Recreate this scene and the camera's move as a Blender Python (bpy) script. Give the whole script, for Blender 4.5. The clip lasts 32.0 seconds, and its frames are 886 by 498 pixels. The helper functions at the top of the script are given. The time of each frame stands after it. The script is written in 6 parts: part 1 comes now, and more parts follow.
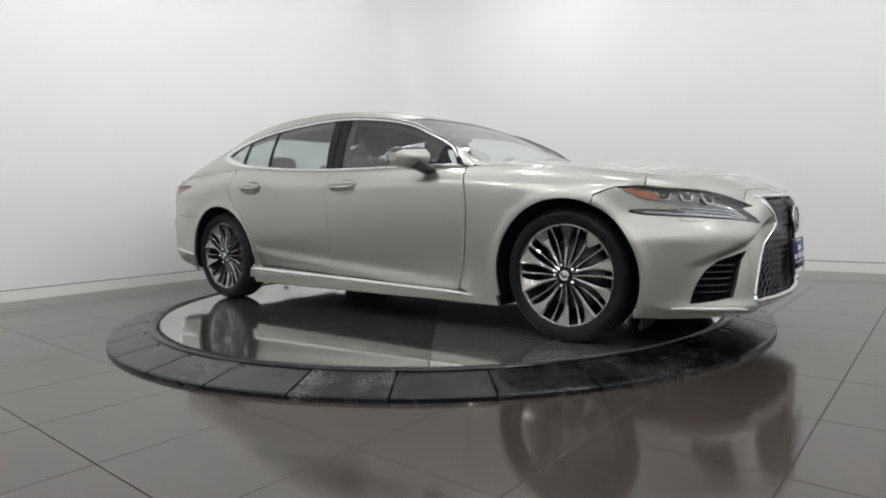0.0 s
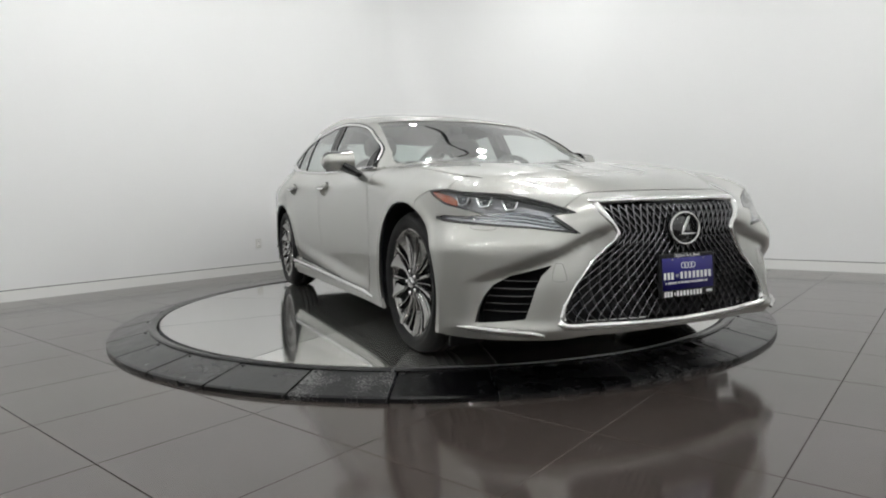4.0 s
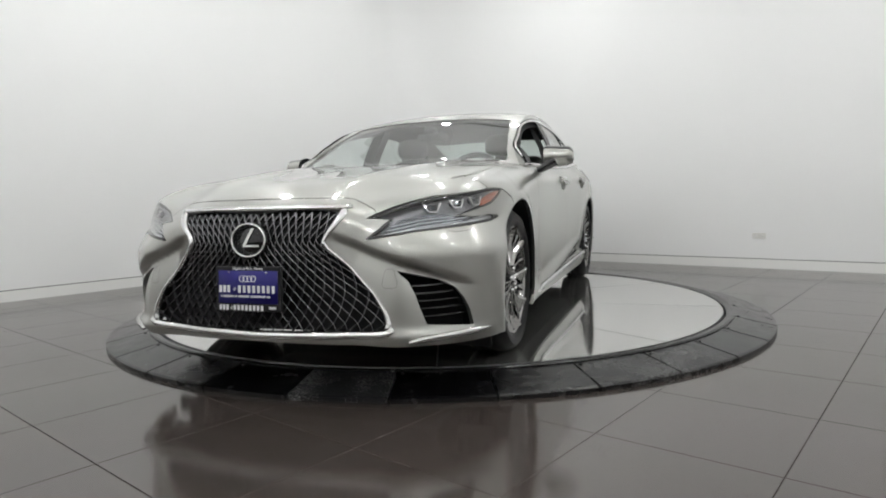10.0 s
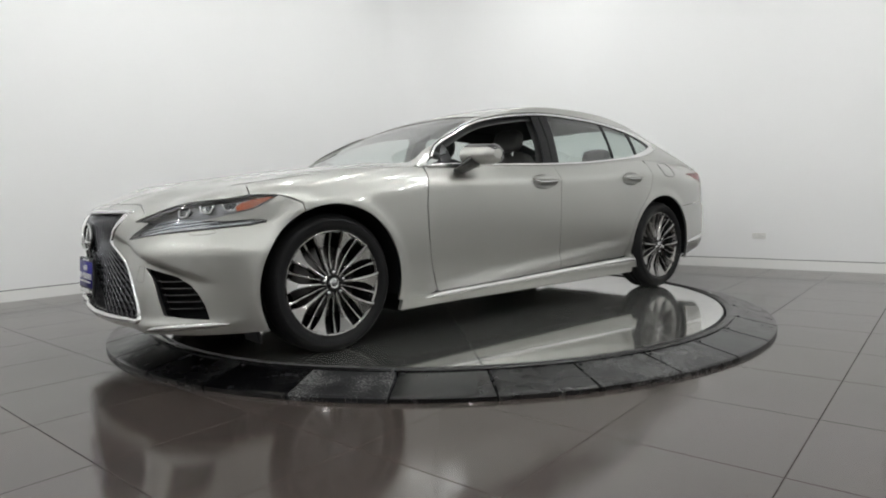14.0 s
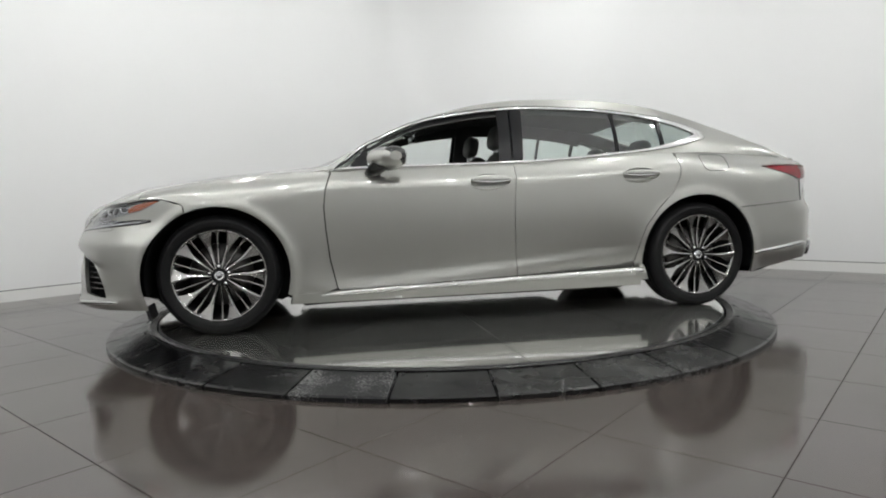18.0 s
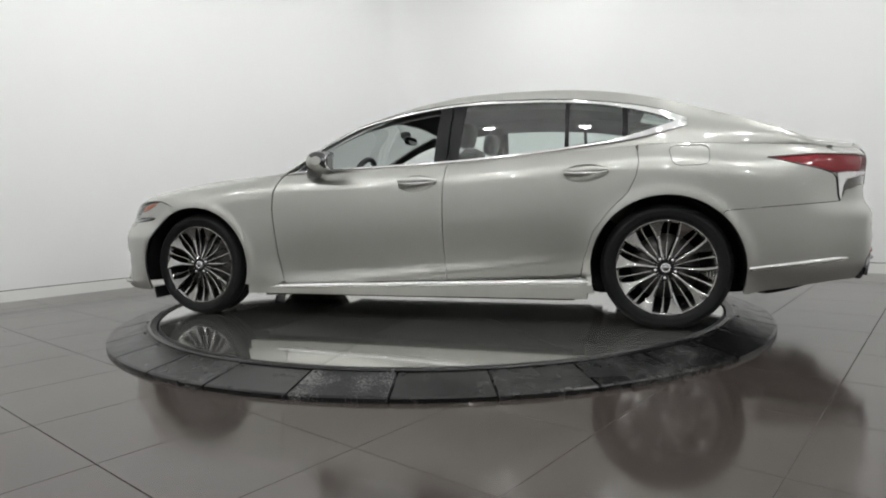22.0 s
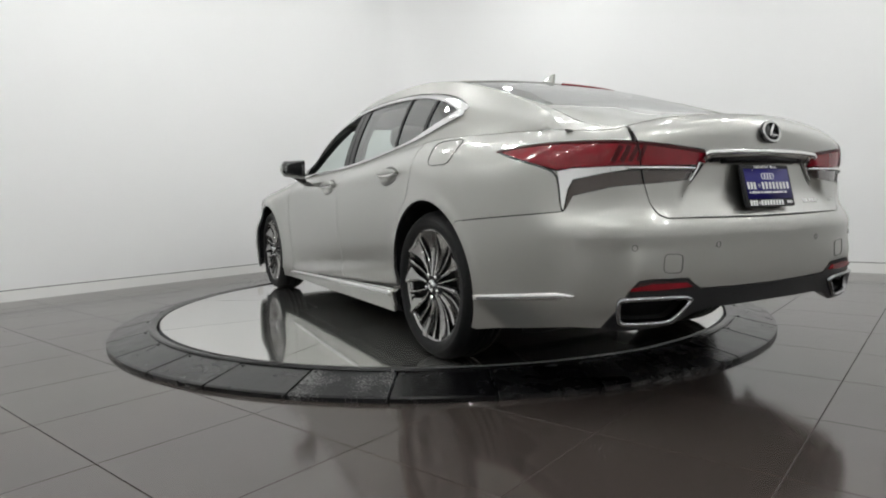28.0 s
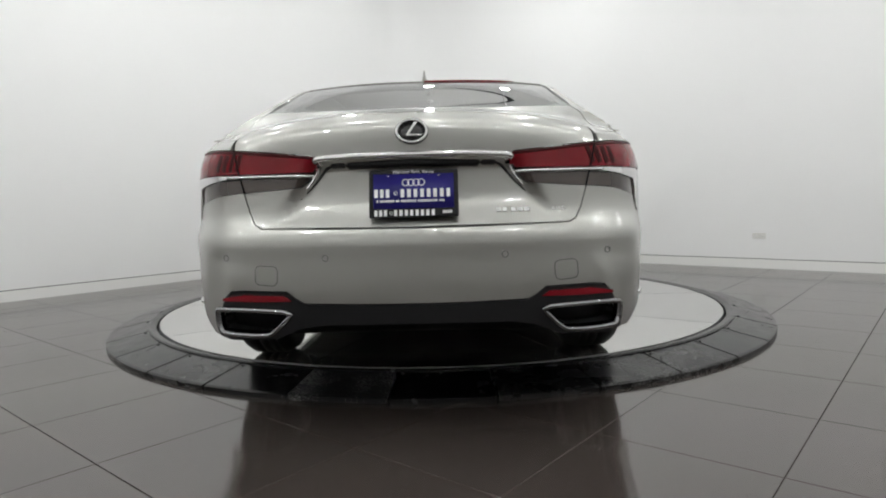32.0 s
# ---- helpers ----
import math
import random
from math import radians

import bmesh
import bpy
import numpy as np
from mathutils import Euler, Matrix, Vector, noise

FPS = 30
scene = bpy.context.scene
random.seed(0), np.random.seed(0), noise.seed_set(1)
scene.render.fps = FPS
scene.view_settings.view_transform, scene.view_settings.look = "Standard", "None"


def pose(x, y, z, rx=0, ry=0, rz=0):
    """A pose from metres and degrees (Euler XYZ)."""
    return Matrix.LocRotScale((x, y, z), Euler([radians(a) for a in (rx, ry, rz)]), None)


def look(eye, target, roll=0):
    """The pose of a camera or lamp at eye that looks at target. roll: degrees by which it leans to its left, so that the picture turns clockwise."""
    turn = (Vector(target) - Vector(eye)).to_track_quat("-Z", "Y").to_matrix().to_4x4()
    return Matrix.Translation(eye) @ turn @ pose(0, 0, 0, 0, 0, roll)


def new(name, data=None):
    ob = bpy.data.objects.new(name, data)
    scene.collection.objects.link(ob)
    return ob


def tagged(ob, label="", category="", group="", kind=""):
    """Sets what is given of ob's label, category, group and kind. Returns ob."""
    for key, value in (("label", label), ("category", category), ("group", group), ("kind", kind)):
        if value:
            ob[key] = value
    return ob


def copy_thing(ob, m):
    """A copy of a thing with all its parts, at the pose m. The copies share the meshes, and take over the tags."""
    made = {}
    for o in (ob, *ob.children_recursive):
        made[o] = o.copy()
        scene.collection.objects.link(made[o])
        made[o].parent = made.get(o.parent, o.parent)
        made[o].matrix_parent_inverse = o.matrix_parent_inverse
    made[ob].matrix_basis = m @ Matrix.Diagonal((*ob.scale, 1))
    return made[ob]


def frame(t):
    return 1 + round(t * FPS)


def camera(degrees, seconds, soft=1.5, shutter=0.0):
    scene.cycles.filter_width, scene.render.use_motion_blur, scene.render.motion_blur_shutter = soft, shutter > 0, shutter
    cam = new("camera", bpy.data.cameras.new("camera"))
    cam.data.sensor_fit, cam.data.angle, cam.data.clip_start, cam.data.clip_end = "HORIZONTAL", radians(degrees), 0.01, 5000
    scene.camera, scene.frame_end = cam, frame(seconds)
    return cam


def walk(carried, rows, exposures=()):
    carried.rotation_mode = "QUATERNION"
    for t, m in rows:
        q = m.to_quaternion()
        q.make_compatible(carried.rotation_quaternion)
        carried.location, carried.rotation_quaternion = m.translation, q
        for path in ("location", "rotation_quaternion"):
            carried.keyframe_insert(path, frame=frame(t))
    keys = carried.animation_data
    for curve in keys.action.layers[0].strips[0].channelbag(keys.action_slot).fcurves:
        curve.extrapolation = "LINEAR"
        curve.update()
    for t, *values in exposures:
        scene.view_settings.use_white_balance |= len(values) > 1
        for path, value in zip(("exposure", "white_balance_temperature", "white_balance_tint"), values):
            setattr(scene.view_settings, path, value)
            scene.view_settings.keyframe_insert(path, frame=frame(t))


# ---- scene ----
# ---- camera ----
EYE = Vector((0.0, -4.829, 0.827))
PAN, TILT = 0.0044, 0.0749
cam = camera(71.151, 32.0, soft=2.0)
STAND = look(EYE, EYE + Vector((math.sin(PAN) * math.cos(TILT), math.cos(PAN) * math.cos(TILT), -math.sin(TILT))), -1.444)
walk(cam, [(0.0, STAND), (32.0, STAND)])

# ---- exposure ----
scene.view_settings.exposure = 0.0

# ---- the room's plan ----
DISC_Z, DISC_R, RING_R = 0.072, 2.022, 2.325
ROOM_TURN = 50.08           # the left wall runs at this angle, the right wall square to it
CORNER = Vector((-0.353, 5.366, 0))
CEIL = 4.35
E1V = Vector((math.cos(radians(ROOM_TURN)), math.sin(radians(ROOM_TURN)), 0))
E2V = Vector((math.sin(radians(ROOM_TURN)), -math.cos(radians(ROOM_TURN)), 0))

world = bpy.data.worlds.new("world")
world.use_nodes = True
world.node_tree.nodes["Background"].inputs[0].default_value = (0.8, 0.85, 0.9, 1)
world.node_tree.nodes["Background"].inputs[1].default_value = 0.02
scene.world = world


# ---- materials ----
def mat(name, color=(0.5, 0.5, 0.5), rough=0.5, metal=0.0, coat=0.0, spec=0.5, grain=0.0, gscale=40.0, bump=0.0, bscale=200.0,
        var=0.0, vscale=3.0, rvar=0.0, emit=None, strength=0.0, rand=0.0, fixed=False, scuff=None, coat_ior=1.5):
    """A principled surface with colour change at two scales, relief, and gloss that varies."""
    m = bpy.data.materials.new(name)
    m.use_nodes = True
    nt = m.node_tree
    b = nt.nodes["Principled BSDF"]
    b.inputs["Base Color"].default_value = (*color, 1)
    b.inputs["Roughness"].default_value = rough
    b.inputs["Metallic"].default_value = metal
    b.inputs["Coat Weight"].default_value = coat
    b.inputs["Coat Roughness"].default_value = 0.03
    b.inputs["Coat IOR"].default_value = coat_ior
    b.inputs["Specular IOR Level"].default_value = spec
    if emit:
        b.inputs["Emission Color"].default_value = (*emit, 1)
        b.inputs["Emission Strength"].default_value = strength
    if fixed:        # one pattern that runs on from piece to piece
        place = nt.nodes.new("ShaderNodeNewGeometry").outputs["Position"]
    else:
        place = nt.nodes.new("ShaderNodeTexCoord").outputs["Object"]

    def noise_node(scale, detail=4.0):
        n = nt.nodes.new("ShaderNodeTexNoise")
        n.inputs["Scale"].default_value = scale
        n.inputs["Detail"].default_value = detail
        nt.links.new(place, n.inputs["Vector"])
        return n.outputs["Fac"]

    def mathn(op, a, bb):
        n = nt.nodes.new("ShaderNodeMath")
        n.operation = op
        for i, v in enumerate((a, bb)):
            if isinstance(v, (int, float)):
                n.inputs[i].default_value = v
            else:
                nt.links.new(v, n.inputs[i])
        return n.outputs[0]

    gain = None
    for amount, scale in ((grain, gscale), (var, vscale)):
        if amount:
            f = mathn("MULTIPLY_ADD", noise_node(scale), 2 * amount)
            f.node.inputs[2].default_value = 1 - amount
            gain = f if gain is None else mathn("MULTIPLY", gain, f)
    if rand:
        oi = nt.nodes.new("ShaderNodeObjectInfo")
        f = mathn("MULTIPLY_ADD", oi.outputs["Random"], 2 * rand)
        f.node.inputs[2].default_value = 1 - rand
        gain = f if gain is None else mathn("MULTIPLY", gain, f)
    if gain is not None:
        vm = nt.nodes.new("ShaderNodeVectorMath")
        vm.operation = "SCALE"
        vm.inputs[0].default_value = color
        nt.links.new(gain, vm.inputs["Scale"])
        nt.links.new(vm.outputs[0], b.inputs["Base Color"])
    if scuff:        # pale rubbed marks: how far they reach, their colour
        reach, pale = scuff
        fine = mathn("MULTIPLY", noise_node(130.0, 8.0), noise_node(3.1, 3.0))
        ramp = nt.nodes.new("ShaderNodeMapRange")
        ramp.inputs["From Min"].default_value = 0.34 - reach
        ramp.inputs["From Max"].default_value = 0.42 - reach
        nt.links.new(fine, ramp.inputs["Value"])
        mx = nt.nodes.new("ShaderNodeMix")
        mx.data_type = "RGBA"
        nt.links.new(ramp.outputs["Result"], mx.inputs["Factor"])
        if b.inputs["Base Color"].is_linked:
            nt.links.new(b.inputs["Base Color"].links[0].from_socket, mx.inputs["A"])
        else:
            mx.inputs["A"].default_value = (*color, 1)
        mx.inputs["B"].default_value = (pale, pale, pale * 0.98, 1)
        nt.links.new(mx.outputs["Result"], b.inputs["Base Color"])
    if rvar:
        r = mathn("MULTIPLY_ADD", noise_node(vscale * 2.3, 6.0), 2 * rvar)
        r.node.inputs[2].default_value = rough - rvar
        nt.links.new(r, b.inputs["Roughness"])
    if bump:
        bn = nt.nodes.new("ShaderNodeBump")
        bn.inputs["Strength"].default_value = bump
        bn.inputs["Distance"].default_value = 0.002
        nt.links.new(noise_node(bscale), bn.inputs["Height"])
        nt.links.new(bn.outputs[0], b.inputs["Normal"])
    return m


def glass_mat(name, tint, ior=1.5):
    """A clear pane: what is behind it, tinted, and the mirror image of its two faces, which grows towards grazing view."""
    m = bpy.data.materials.new(name)
    m.use_nodes = True
    nt = m.node_tree
    nt.nodes.clear()
    out = nt.nodes.new("ShaderNodeOutputMaterial")
    mix = nt.nodes.new("ShaderNodeMixShader")
    tr = nt.nodes.new("ShaderNodeBsdfTransparent")
    tr.inputs[0].default_value = (*tint, 1)
    gl = nt.nodes.new("ShaderNodeBsdfGlossy")
    gl.inputs["Roughness"].default_value = 0.0
    lw = nt.nodes.new("ShaderNodeLayerWeight")
    lw.inputs["Blend"].default_value = 0.5
    r0 = ((ior - 1) / (ior + 1)) ** 2

    def step(op, a, b, c=0.0):
        n = nt.nodes.new("ShaderNodeMath")
        n.operation = op
        for i, v in enumerate((a, b, c)):
            if isinstance(v, float):
                n.inputs[i].default_value = v
            else:
                nt.links.new(v, n.inputs[i])
        return n.outputs[0]

    one = step("MULTIPLY_ADD", step("POWER", lw.outputs["Facing"], 4.6), 1 - r0, r0)      # one face
    both = step("DIVIDE", step("MULTIPLY", one, 2.0), step("ADD", one, 1.0))              # both faces: 2F / (1 + F)
    nt.links.new(both, mix.inputs[0])
    nt.links.new(tr.outputs[0], mix.inputs[1])
    nt.links.new(gl.outputs[0], mix.inputs[2])
    nt.links.new(mix.outputs[0], out.inputs[0])
    return m


M_WALL = mat("wall_paint", (0.85, 0.85, 0.845), 0.6, bump=0.08, bscale=300, var=0.02, vscale=0.7)
M_CEIL = mat("ceiling_paint", (0.89, 0.89, 0.88), 0.7, var=0.03, vscale=0.8)
M_BASE = mat("baseboard_paint", (0.82, 0.82, 0.80), 0.45, var=0.02, vscale=2)
M_GROOVE = mat("groove_dark", (0.12, 0.12, 0.12), 0.7)
M_TILE = mat("floor_tile", (0.057, 0.046, 0.041), 0.12, spec=0.86, grain=0.10, gscale=60, var=0.12, vscale=2.0, rvar=0.07, rand=0.05, bump=0.03, bscale=25, fixed=True, scuff=(-0.045, 0.11))
M_GROUT = mat("grout", (0.026, 0.022, 0.020), 0.85)
M_DISC = mat("disc_sheet", (0.52, 0.515, 0.490), 0.09, metal=0.83, spec=0.9, coat=1.0, grain=0.02, gscale=80, var=0.05, vscale=2, rvar=0.03, rand=0.34)
M_SEAM = mat("disc_seam", (0.05, 0.05, 0.05), 0.6)
M_STEEL = mat("edge_steel", (0.16, 0.16, 0.16), 0.3, metal=1.0)
M_RING = mat("ring_rubber", (0.0035, 0.0035, 0.004), 0.24, spec=0.42, grain=0.2, gscale=120, var=0.35, vscale=5, rvar=0.10, bump=0.07, bscale=160, rand=0.2, fixed=True, scuff=(-0.015, 0.055))
M_RINGWORN = mat("worn_ring_rubber", (0.013, 0.013, 0.014), 0.40, spec=0.17, grain=0.2, gscale=120, var=0.35, vscale=5, rvar=0.14, bump=0.25, bscale=160, fixed=True, scuff=(0.08, 0.18))
M_RINGRUB = mat("rubbed_ring_rubber", (0.005, 0.005, 0.0055), 0.27, spec=0.40, grain=0.2, gscale=120, var=0.35, vscale=5, rvar=0.10, bump=0.08, bscale=160, fixed=True, scuff=(0.02, 0.08))
M_PAINT = mat("champagne_paint", (0.395, 0.396, 0.370), 0.34, metal=0.94, coat=1.0, coat_ior=1.75, grain=0.03, gscale=900)
M_UNDER = mat("underbody", (0.006, 0.006, 0.0065), 0.7, spec=0.12, var=0.2, vscale=8)
M_BLACK = mat("gloss_black", (0.012, 0.012, 0.013), 0.12, coat=0.5)
M_PILLAR = mat("pillar_black", (0.010, 0.010, 0.011), 0.25, spec=0.2)
M_PLASTIC = mat("black_plastic", (0.012, 0.012, 0.013), 0.45, spec=0.25, bump=0.1, bscale=500)
M_CHROME = mat("chrome", (0.82, 0.82, 0.82), 0.08, metal=1.0)
M_SATIN = mat("satin_chrome", (0.62, 0.62, 0.61), 0.22, metal=1.0)
M_DARKCHROME = mat("dark_chrome", (0.30, 0.30, 0.31), 0.16, metal=1.0)
M_RIM = mat("polished_alloy", (0.29, 0.285, 0.28), 0.12, metal=1.0, var=0.04, vscale=20)
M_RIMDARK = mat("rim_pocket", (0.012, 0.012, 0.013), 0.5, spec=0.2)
M_TYRE = mat("tyre_rubber", (0.0075, 0.0075, 0.008), 0.55, spec=0.2, bump=0.2, bscale=300, var=0.25, vscale=14)
M_DISCBRAKE = mat("brake_steel", (0.10, 0.098, 0.095), 0.4, metal=0.9, grain=0.1, gscale=90)
M_GLASS = glass_mat("side_glass", (0.91, 0.96, 0.945), 1.6)
M_DGLASS = glass_mat("rear_side_glass", (0.88, 0.945, 0.925), 1.7)
M_WGLASS = glass_mat("windscreen_glass", (0.86, 0.945, 0.92), 1.7)
M_RGLASS = glass_mat("rear_screen_glass", (0.84, 0.935, 0.905), 2.0)
M_LENS = glass_mat("lamp_lens", (0.95, 0.96, 0.97), 1.45)
M_LAMPIN = mat("lamp_housing", (0.24, 0.24, 0.25), 0.28, metal=0.85)
M_AMBER = mat("amber_reflector", (0.36, 0.075, 0.018), 0.18, coat=1.0)
M_DRL = mat("clear_light_guide", (0.70, 0.72, 0.74), 0.15, coat=1.0)
M_RED = mat("tail_red", (0.20, 0.004, 0.011), 0.14, spec=0.3, coat=0.35, var=0.15, vscale=20)
M_REDDARK = mat("tail_red_dark", (0.055, 0.003, 0.005), 0.35, spec=0.2)
M_SMOKE = mat("tail_smoke", (0.05, 0.035, 0.03), 0.10, coat=1.0)
M_BLUE = mat("plate_blue", (0.014, 0.011, 0.15), 0.4, spec=0.3, grain=0.05)
M_WHITE = mat("print_white", (0.80, 0.80, 0.80), 0.4)
M_SEAT = mat("seat_leather", (0.06, 0.058, 0.055), 0.5, bump=0.1, bscale=250)
M_CABIN = mat("cabin_trim", (0.03, 0.03, 0.031), 0.6, var=0.1, vscale=10)
M_LINER = mat("headliner", (0.05, 0.05, 0.05), 0.9, bump=0.1)
M_LAMP = mat("downlight_glow", (1, 1, 1), 0.5, emit=(0.975, 0.99, 0.985), strength=132.0)
M_OUTLET = mat("outlet_plastic", (0.70, 0.69, 0.66), 0.4)


# ---- mesh helpers ----
def mesh_ob(name, verts, faces, material, parent=None, label="", smooth=True):
    me = bpy.data.meshes.new(name)
    me.from_pydata([tuple(map(float, v)) for v in verts], [], [tuple(int(i) for i in f) for f in faces])
    me.update()
    if smooth:
        me.polygons.foreach_set("use_smooth", [True] * len(me.polygons))
    for mm in (material if isinstance(material, (list, tuple)) else [material]):
        me.materials.append(mm)
    ob = new(name, me)
    if parent:
        ob.parent = parent
    if label:
        ob["label"] = label
    return ob


def part(name, bm, material, parent, label="", smooth=False):
    me = bpy.data.meshes.new(name)
    bmesh.ops.recalc_face_normals(bm, faces=bm.faces[:])
    bm.to_mesh(me)
    bm.free()
    if smooth:
        me.polygons.foreach_set("use_smooth", [True] * len(me.polygons))
    me.materials.append(material)
    ob = new(name, me)
    if parent:
        ob.parent = parent
    if label:
        ob["label"] = label
    return ob


def box_bm(sx, sy, sz, bevel=0.0, seg=2, m=None, bm=None):
    """A box, its edges rounded, centred on the origin and placed by m."""
    bm = bm or bmesh.new()
    r = bmesh.ops.create_cube(bm, size=1.0, matrix=Matrix.Diagonal((sx, sy, sz, 1)))
    vs = r["verts"]
    if bevel:
        es = list({e for v in vs for e in v.link_edges})
        g = bmesh.ops.bevel(bm, geom=es, offset=bevel, segments=seg, affect="EDGES", profile=0.5)
        vs = list({v for f in g["faces"] for v in f.verts} | {v for v in vs if v.is_valid})
    if m is not None:
        bmesh.ops.transform(bm, matrix=m, verts=vs)
    return bm


def empty(name, m=None, parent=None):
    ob = new(name)
    ob.empty_display_size = 0.1
    if m is not None:
        ob.matrix_basis = m
    if parent:
        ob.parent = parent
    return ob


def sweep(path, normals, width, depth, closed=False):
    """A bar of rectangular section along path: width across, depth along the normals; the outer edges are chamfered."""
    P = np.asarray(path, float)
    Nn = np.asarray(normals, float)
    n = len(P)
    if closed:
        T = np.roll(P, -1, 0) - np.roll(P, 1, 0)
    else:
        T = np.gradient(P, axis=0)
    T /= np.linalg.norm(T, axis=1)[:, None] + 1e-12
    B = np.cross(T, Nn)
    B /= np.linalg.norm(B, axis=1)[:, None] + 1e-12
    w = np.broadcast_to(np.asarray(width, float), (n,))[:, None] / 2
    c = np.minimum(w * 0.5, depth * 0.3)
    prof = [(-w, -depth), (-w, -c), (-(w - c), 0 * w), (w - c, 0 * w), (w, -c), (w, -depth)]
    V = np.concatenate([P + B * a + Nn * b for a, b in prof])
    k = len(prof)
    F = []
    for i in range(n if closed else n - 1):
        j = (i + 1) % n
        for a in range(k):
            b = (a + 1) % k
            F.append((a * n + i, a * n + j, b * n + j, b * n + i))
    if not closed:
        F.append([a * n for a in range(k)])
        F.append([a * n + n - 1 for a in range(k)][::-1])
    return V, F


def merge(*pieces):
    V, F, o = [], [], 0
    for v, f in pieces:
        V.append(np.asarray(v, float))
        F += [[i + o for i in q] for q in f]
        o += len(v)
    return np.concatenate(V), F


def spline(xs, ys):
    """A natural cubic spline through the points, for arrays."""
    x, y = np.asarray(xs, float), np.asarray(ys, float)
    if x[0] > x[-1]:
        x, y = x[::-1], y[::-1]
    n = len(x)
    h = np.diff(x)
    A = np.eye(n)
    r = np.zeros(n)
    for i in range(1, n - 1):
        A[i, i - 1], A[i, i], A[i, i + 1] = h[i - 1], 2 * (h[i - 1] + h[i]), h[i]
        r[i] = 6 * ((y[i + 1] - y[i]) / h[i] - (y[i] - y[i - 1]) / h[i - 1])
    m = np.linalg.solve(A, r)

    def f(q):
        q = np.clip(np.asarray(q, float), x[0], x[-1])
        i = np.clip(np.searchsorted(x, q) - 1, 0, n - 2)
        a, b = (x[i + 1] - q), (q - x[i])
        return (m[i] * a ** 3 + m[i + 1] * b ** 3) / (6 * h[i]) + (y[i] / h[i] - m[i] * h[i] / 6) * a + (y[i + 1] / h[i] - m[i + 1] * h[i] / 6) * b
    return f


def lin(xs, ys):
    x, y = np.asarray(xs, float), np.asarray(ys, float)
    if x[0] > x[-1]:
        x, y = x[::-1], y[::-1]
    return lambda q: np.interp(q, x, y)


def smooth01(a, b, q):
    t = np.clip((np.asarray(q, float) - a) / (b - a), 0, 1)
    return t * t * (3 - 2 * t)
# ---- the room ----
def room_point(a, b, z=0.0):
    """a metres from the corner along the left wall, b along the right wall."""
    return CORNER - E1V * a + E2V * b + Vector((0, 0, z))


ROOM_A, ROOM_B = 11.0, 11.0
ROUND = 0.75                # the corner is a soft curve


def wall_run(name, pts, z0, z1, thick, material, label):
    """An upright wall that follows pts, with thickness outwards."""
    P = [Vector((p.x, p.y, 0)) for p in pts]
    n = len(P)
    V, F = [], []
    for i, p in enumerate(P):
        t = (P[min(i + 1, n - 1)] - P[max(i - 1, 0)]).normalized()
        out = Vector((-t.y, t.x, 0))
        for q, z in ((p, z0), (p, z1), (p + out * thick, z1), (p + out * thick, z0)):
            V.append((q.x, q.y, z))
    for i in range(n - 1):
        for k in range(4):
            F.append((i * 4 + k, (i + 1) * 4 + k, (i + 1) * 4 + (k + 1) % 4, i * 4 + (k + 1) % 4))
    F += [(0, 1, 2, 3), tuple((n - 1) * 4 + k for k in (3, 2, 1, 0))]
    ob = mesh_ob(name, V, F, material, smooth=False)
    return tagged(ob, label, kind="structure")


def build_room():
    left = [room_point(ROOM_A, 0)] + [room_point(ROUND - ROUND * math.sin(radians(float(q))), ROUND - ROUND * math.cos(radians(float(q)))) for q in np.linspace(0, 45, 14)]
    right = [room_point(ROUND - ROUND * math.sin(radians(float(q))), ROUND - ROUND * math.cos(radians(float(q)))) for q in np.linspace(45, 90, 14)] + [room_point(0, ROOM_B)]
    for name, pts, lab in (("wall_1", left, "smooth white painted gallery wall"), ("wall_2", right, "smooth white painted gallery wall")):
        wall_run(name, pts, 0.112, CEIL, 0.2, M_WALL, lab)
        wall_run(name.replace("wall", "baseboard"), pts, 0.0, 0.104, 0.19, M_BASE, "white baseboard flush with the wall")
        wall_run(name.replace("wall", "trim"), pts, 0.104, 0.112, 0.19, M_GROOVE, "thin dark shadow gap above the baseboard")
    wall_run("wall_3", [room_point(0, ROOM_B), room_point(ROOM_A, ROOM_B)], 0, CEIL, 0.2, M_WALL, "plain white painted wall closing the room")
    wall_run("wall_4", [room_point(ROOM_A, ROOM_B), room_point(ROOM_A, 0)], 0, CEIL, 0.2, M_WALL, "plain white painted wall closing the room")
    # ceiling
    c = [room_point(-0.3, -0.3), room_point(ROOM_A + 0.3, -0.3), room_point(ROOM_A + 0.3, ROOM_B + 0.3), room_point(-0.3, ROOM_B + 0.3)]
    V = [(p.x, p.y, CEIL) for p in c] + [(p.x, p.y, CEIL + 0.2) for p in c]
    F = [(0, 1, 2, 3), (7, 6, 5, 4)] + [(i, (i + 1) % 4, 4 + (i + 1) % 4, 4 + i) for i in range(4)]
    tagged(mesh_ob("ceiling", V, F, M_CEIL, smooth=False), "flat white painted ceiling", kind="structure")


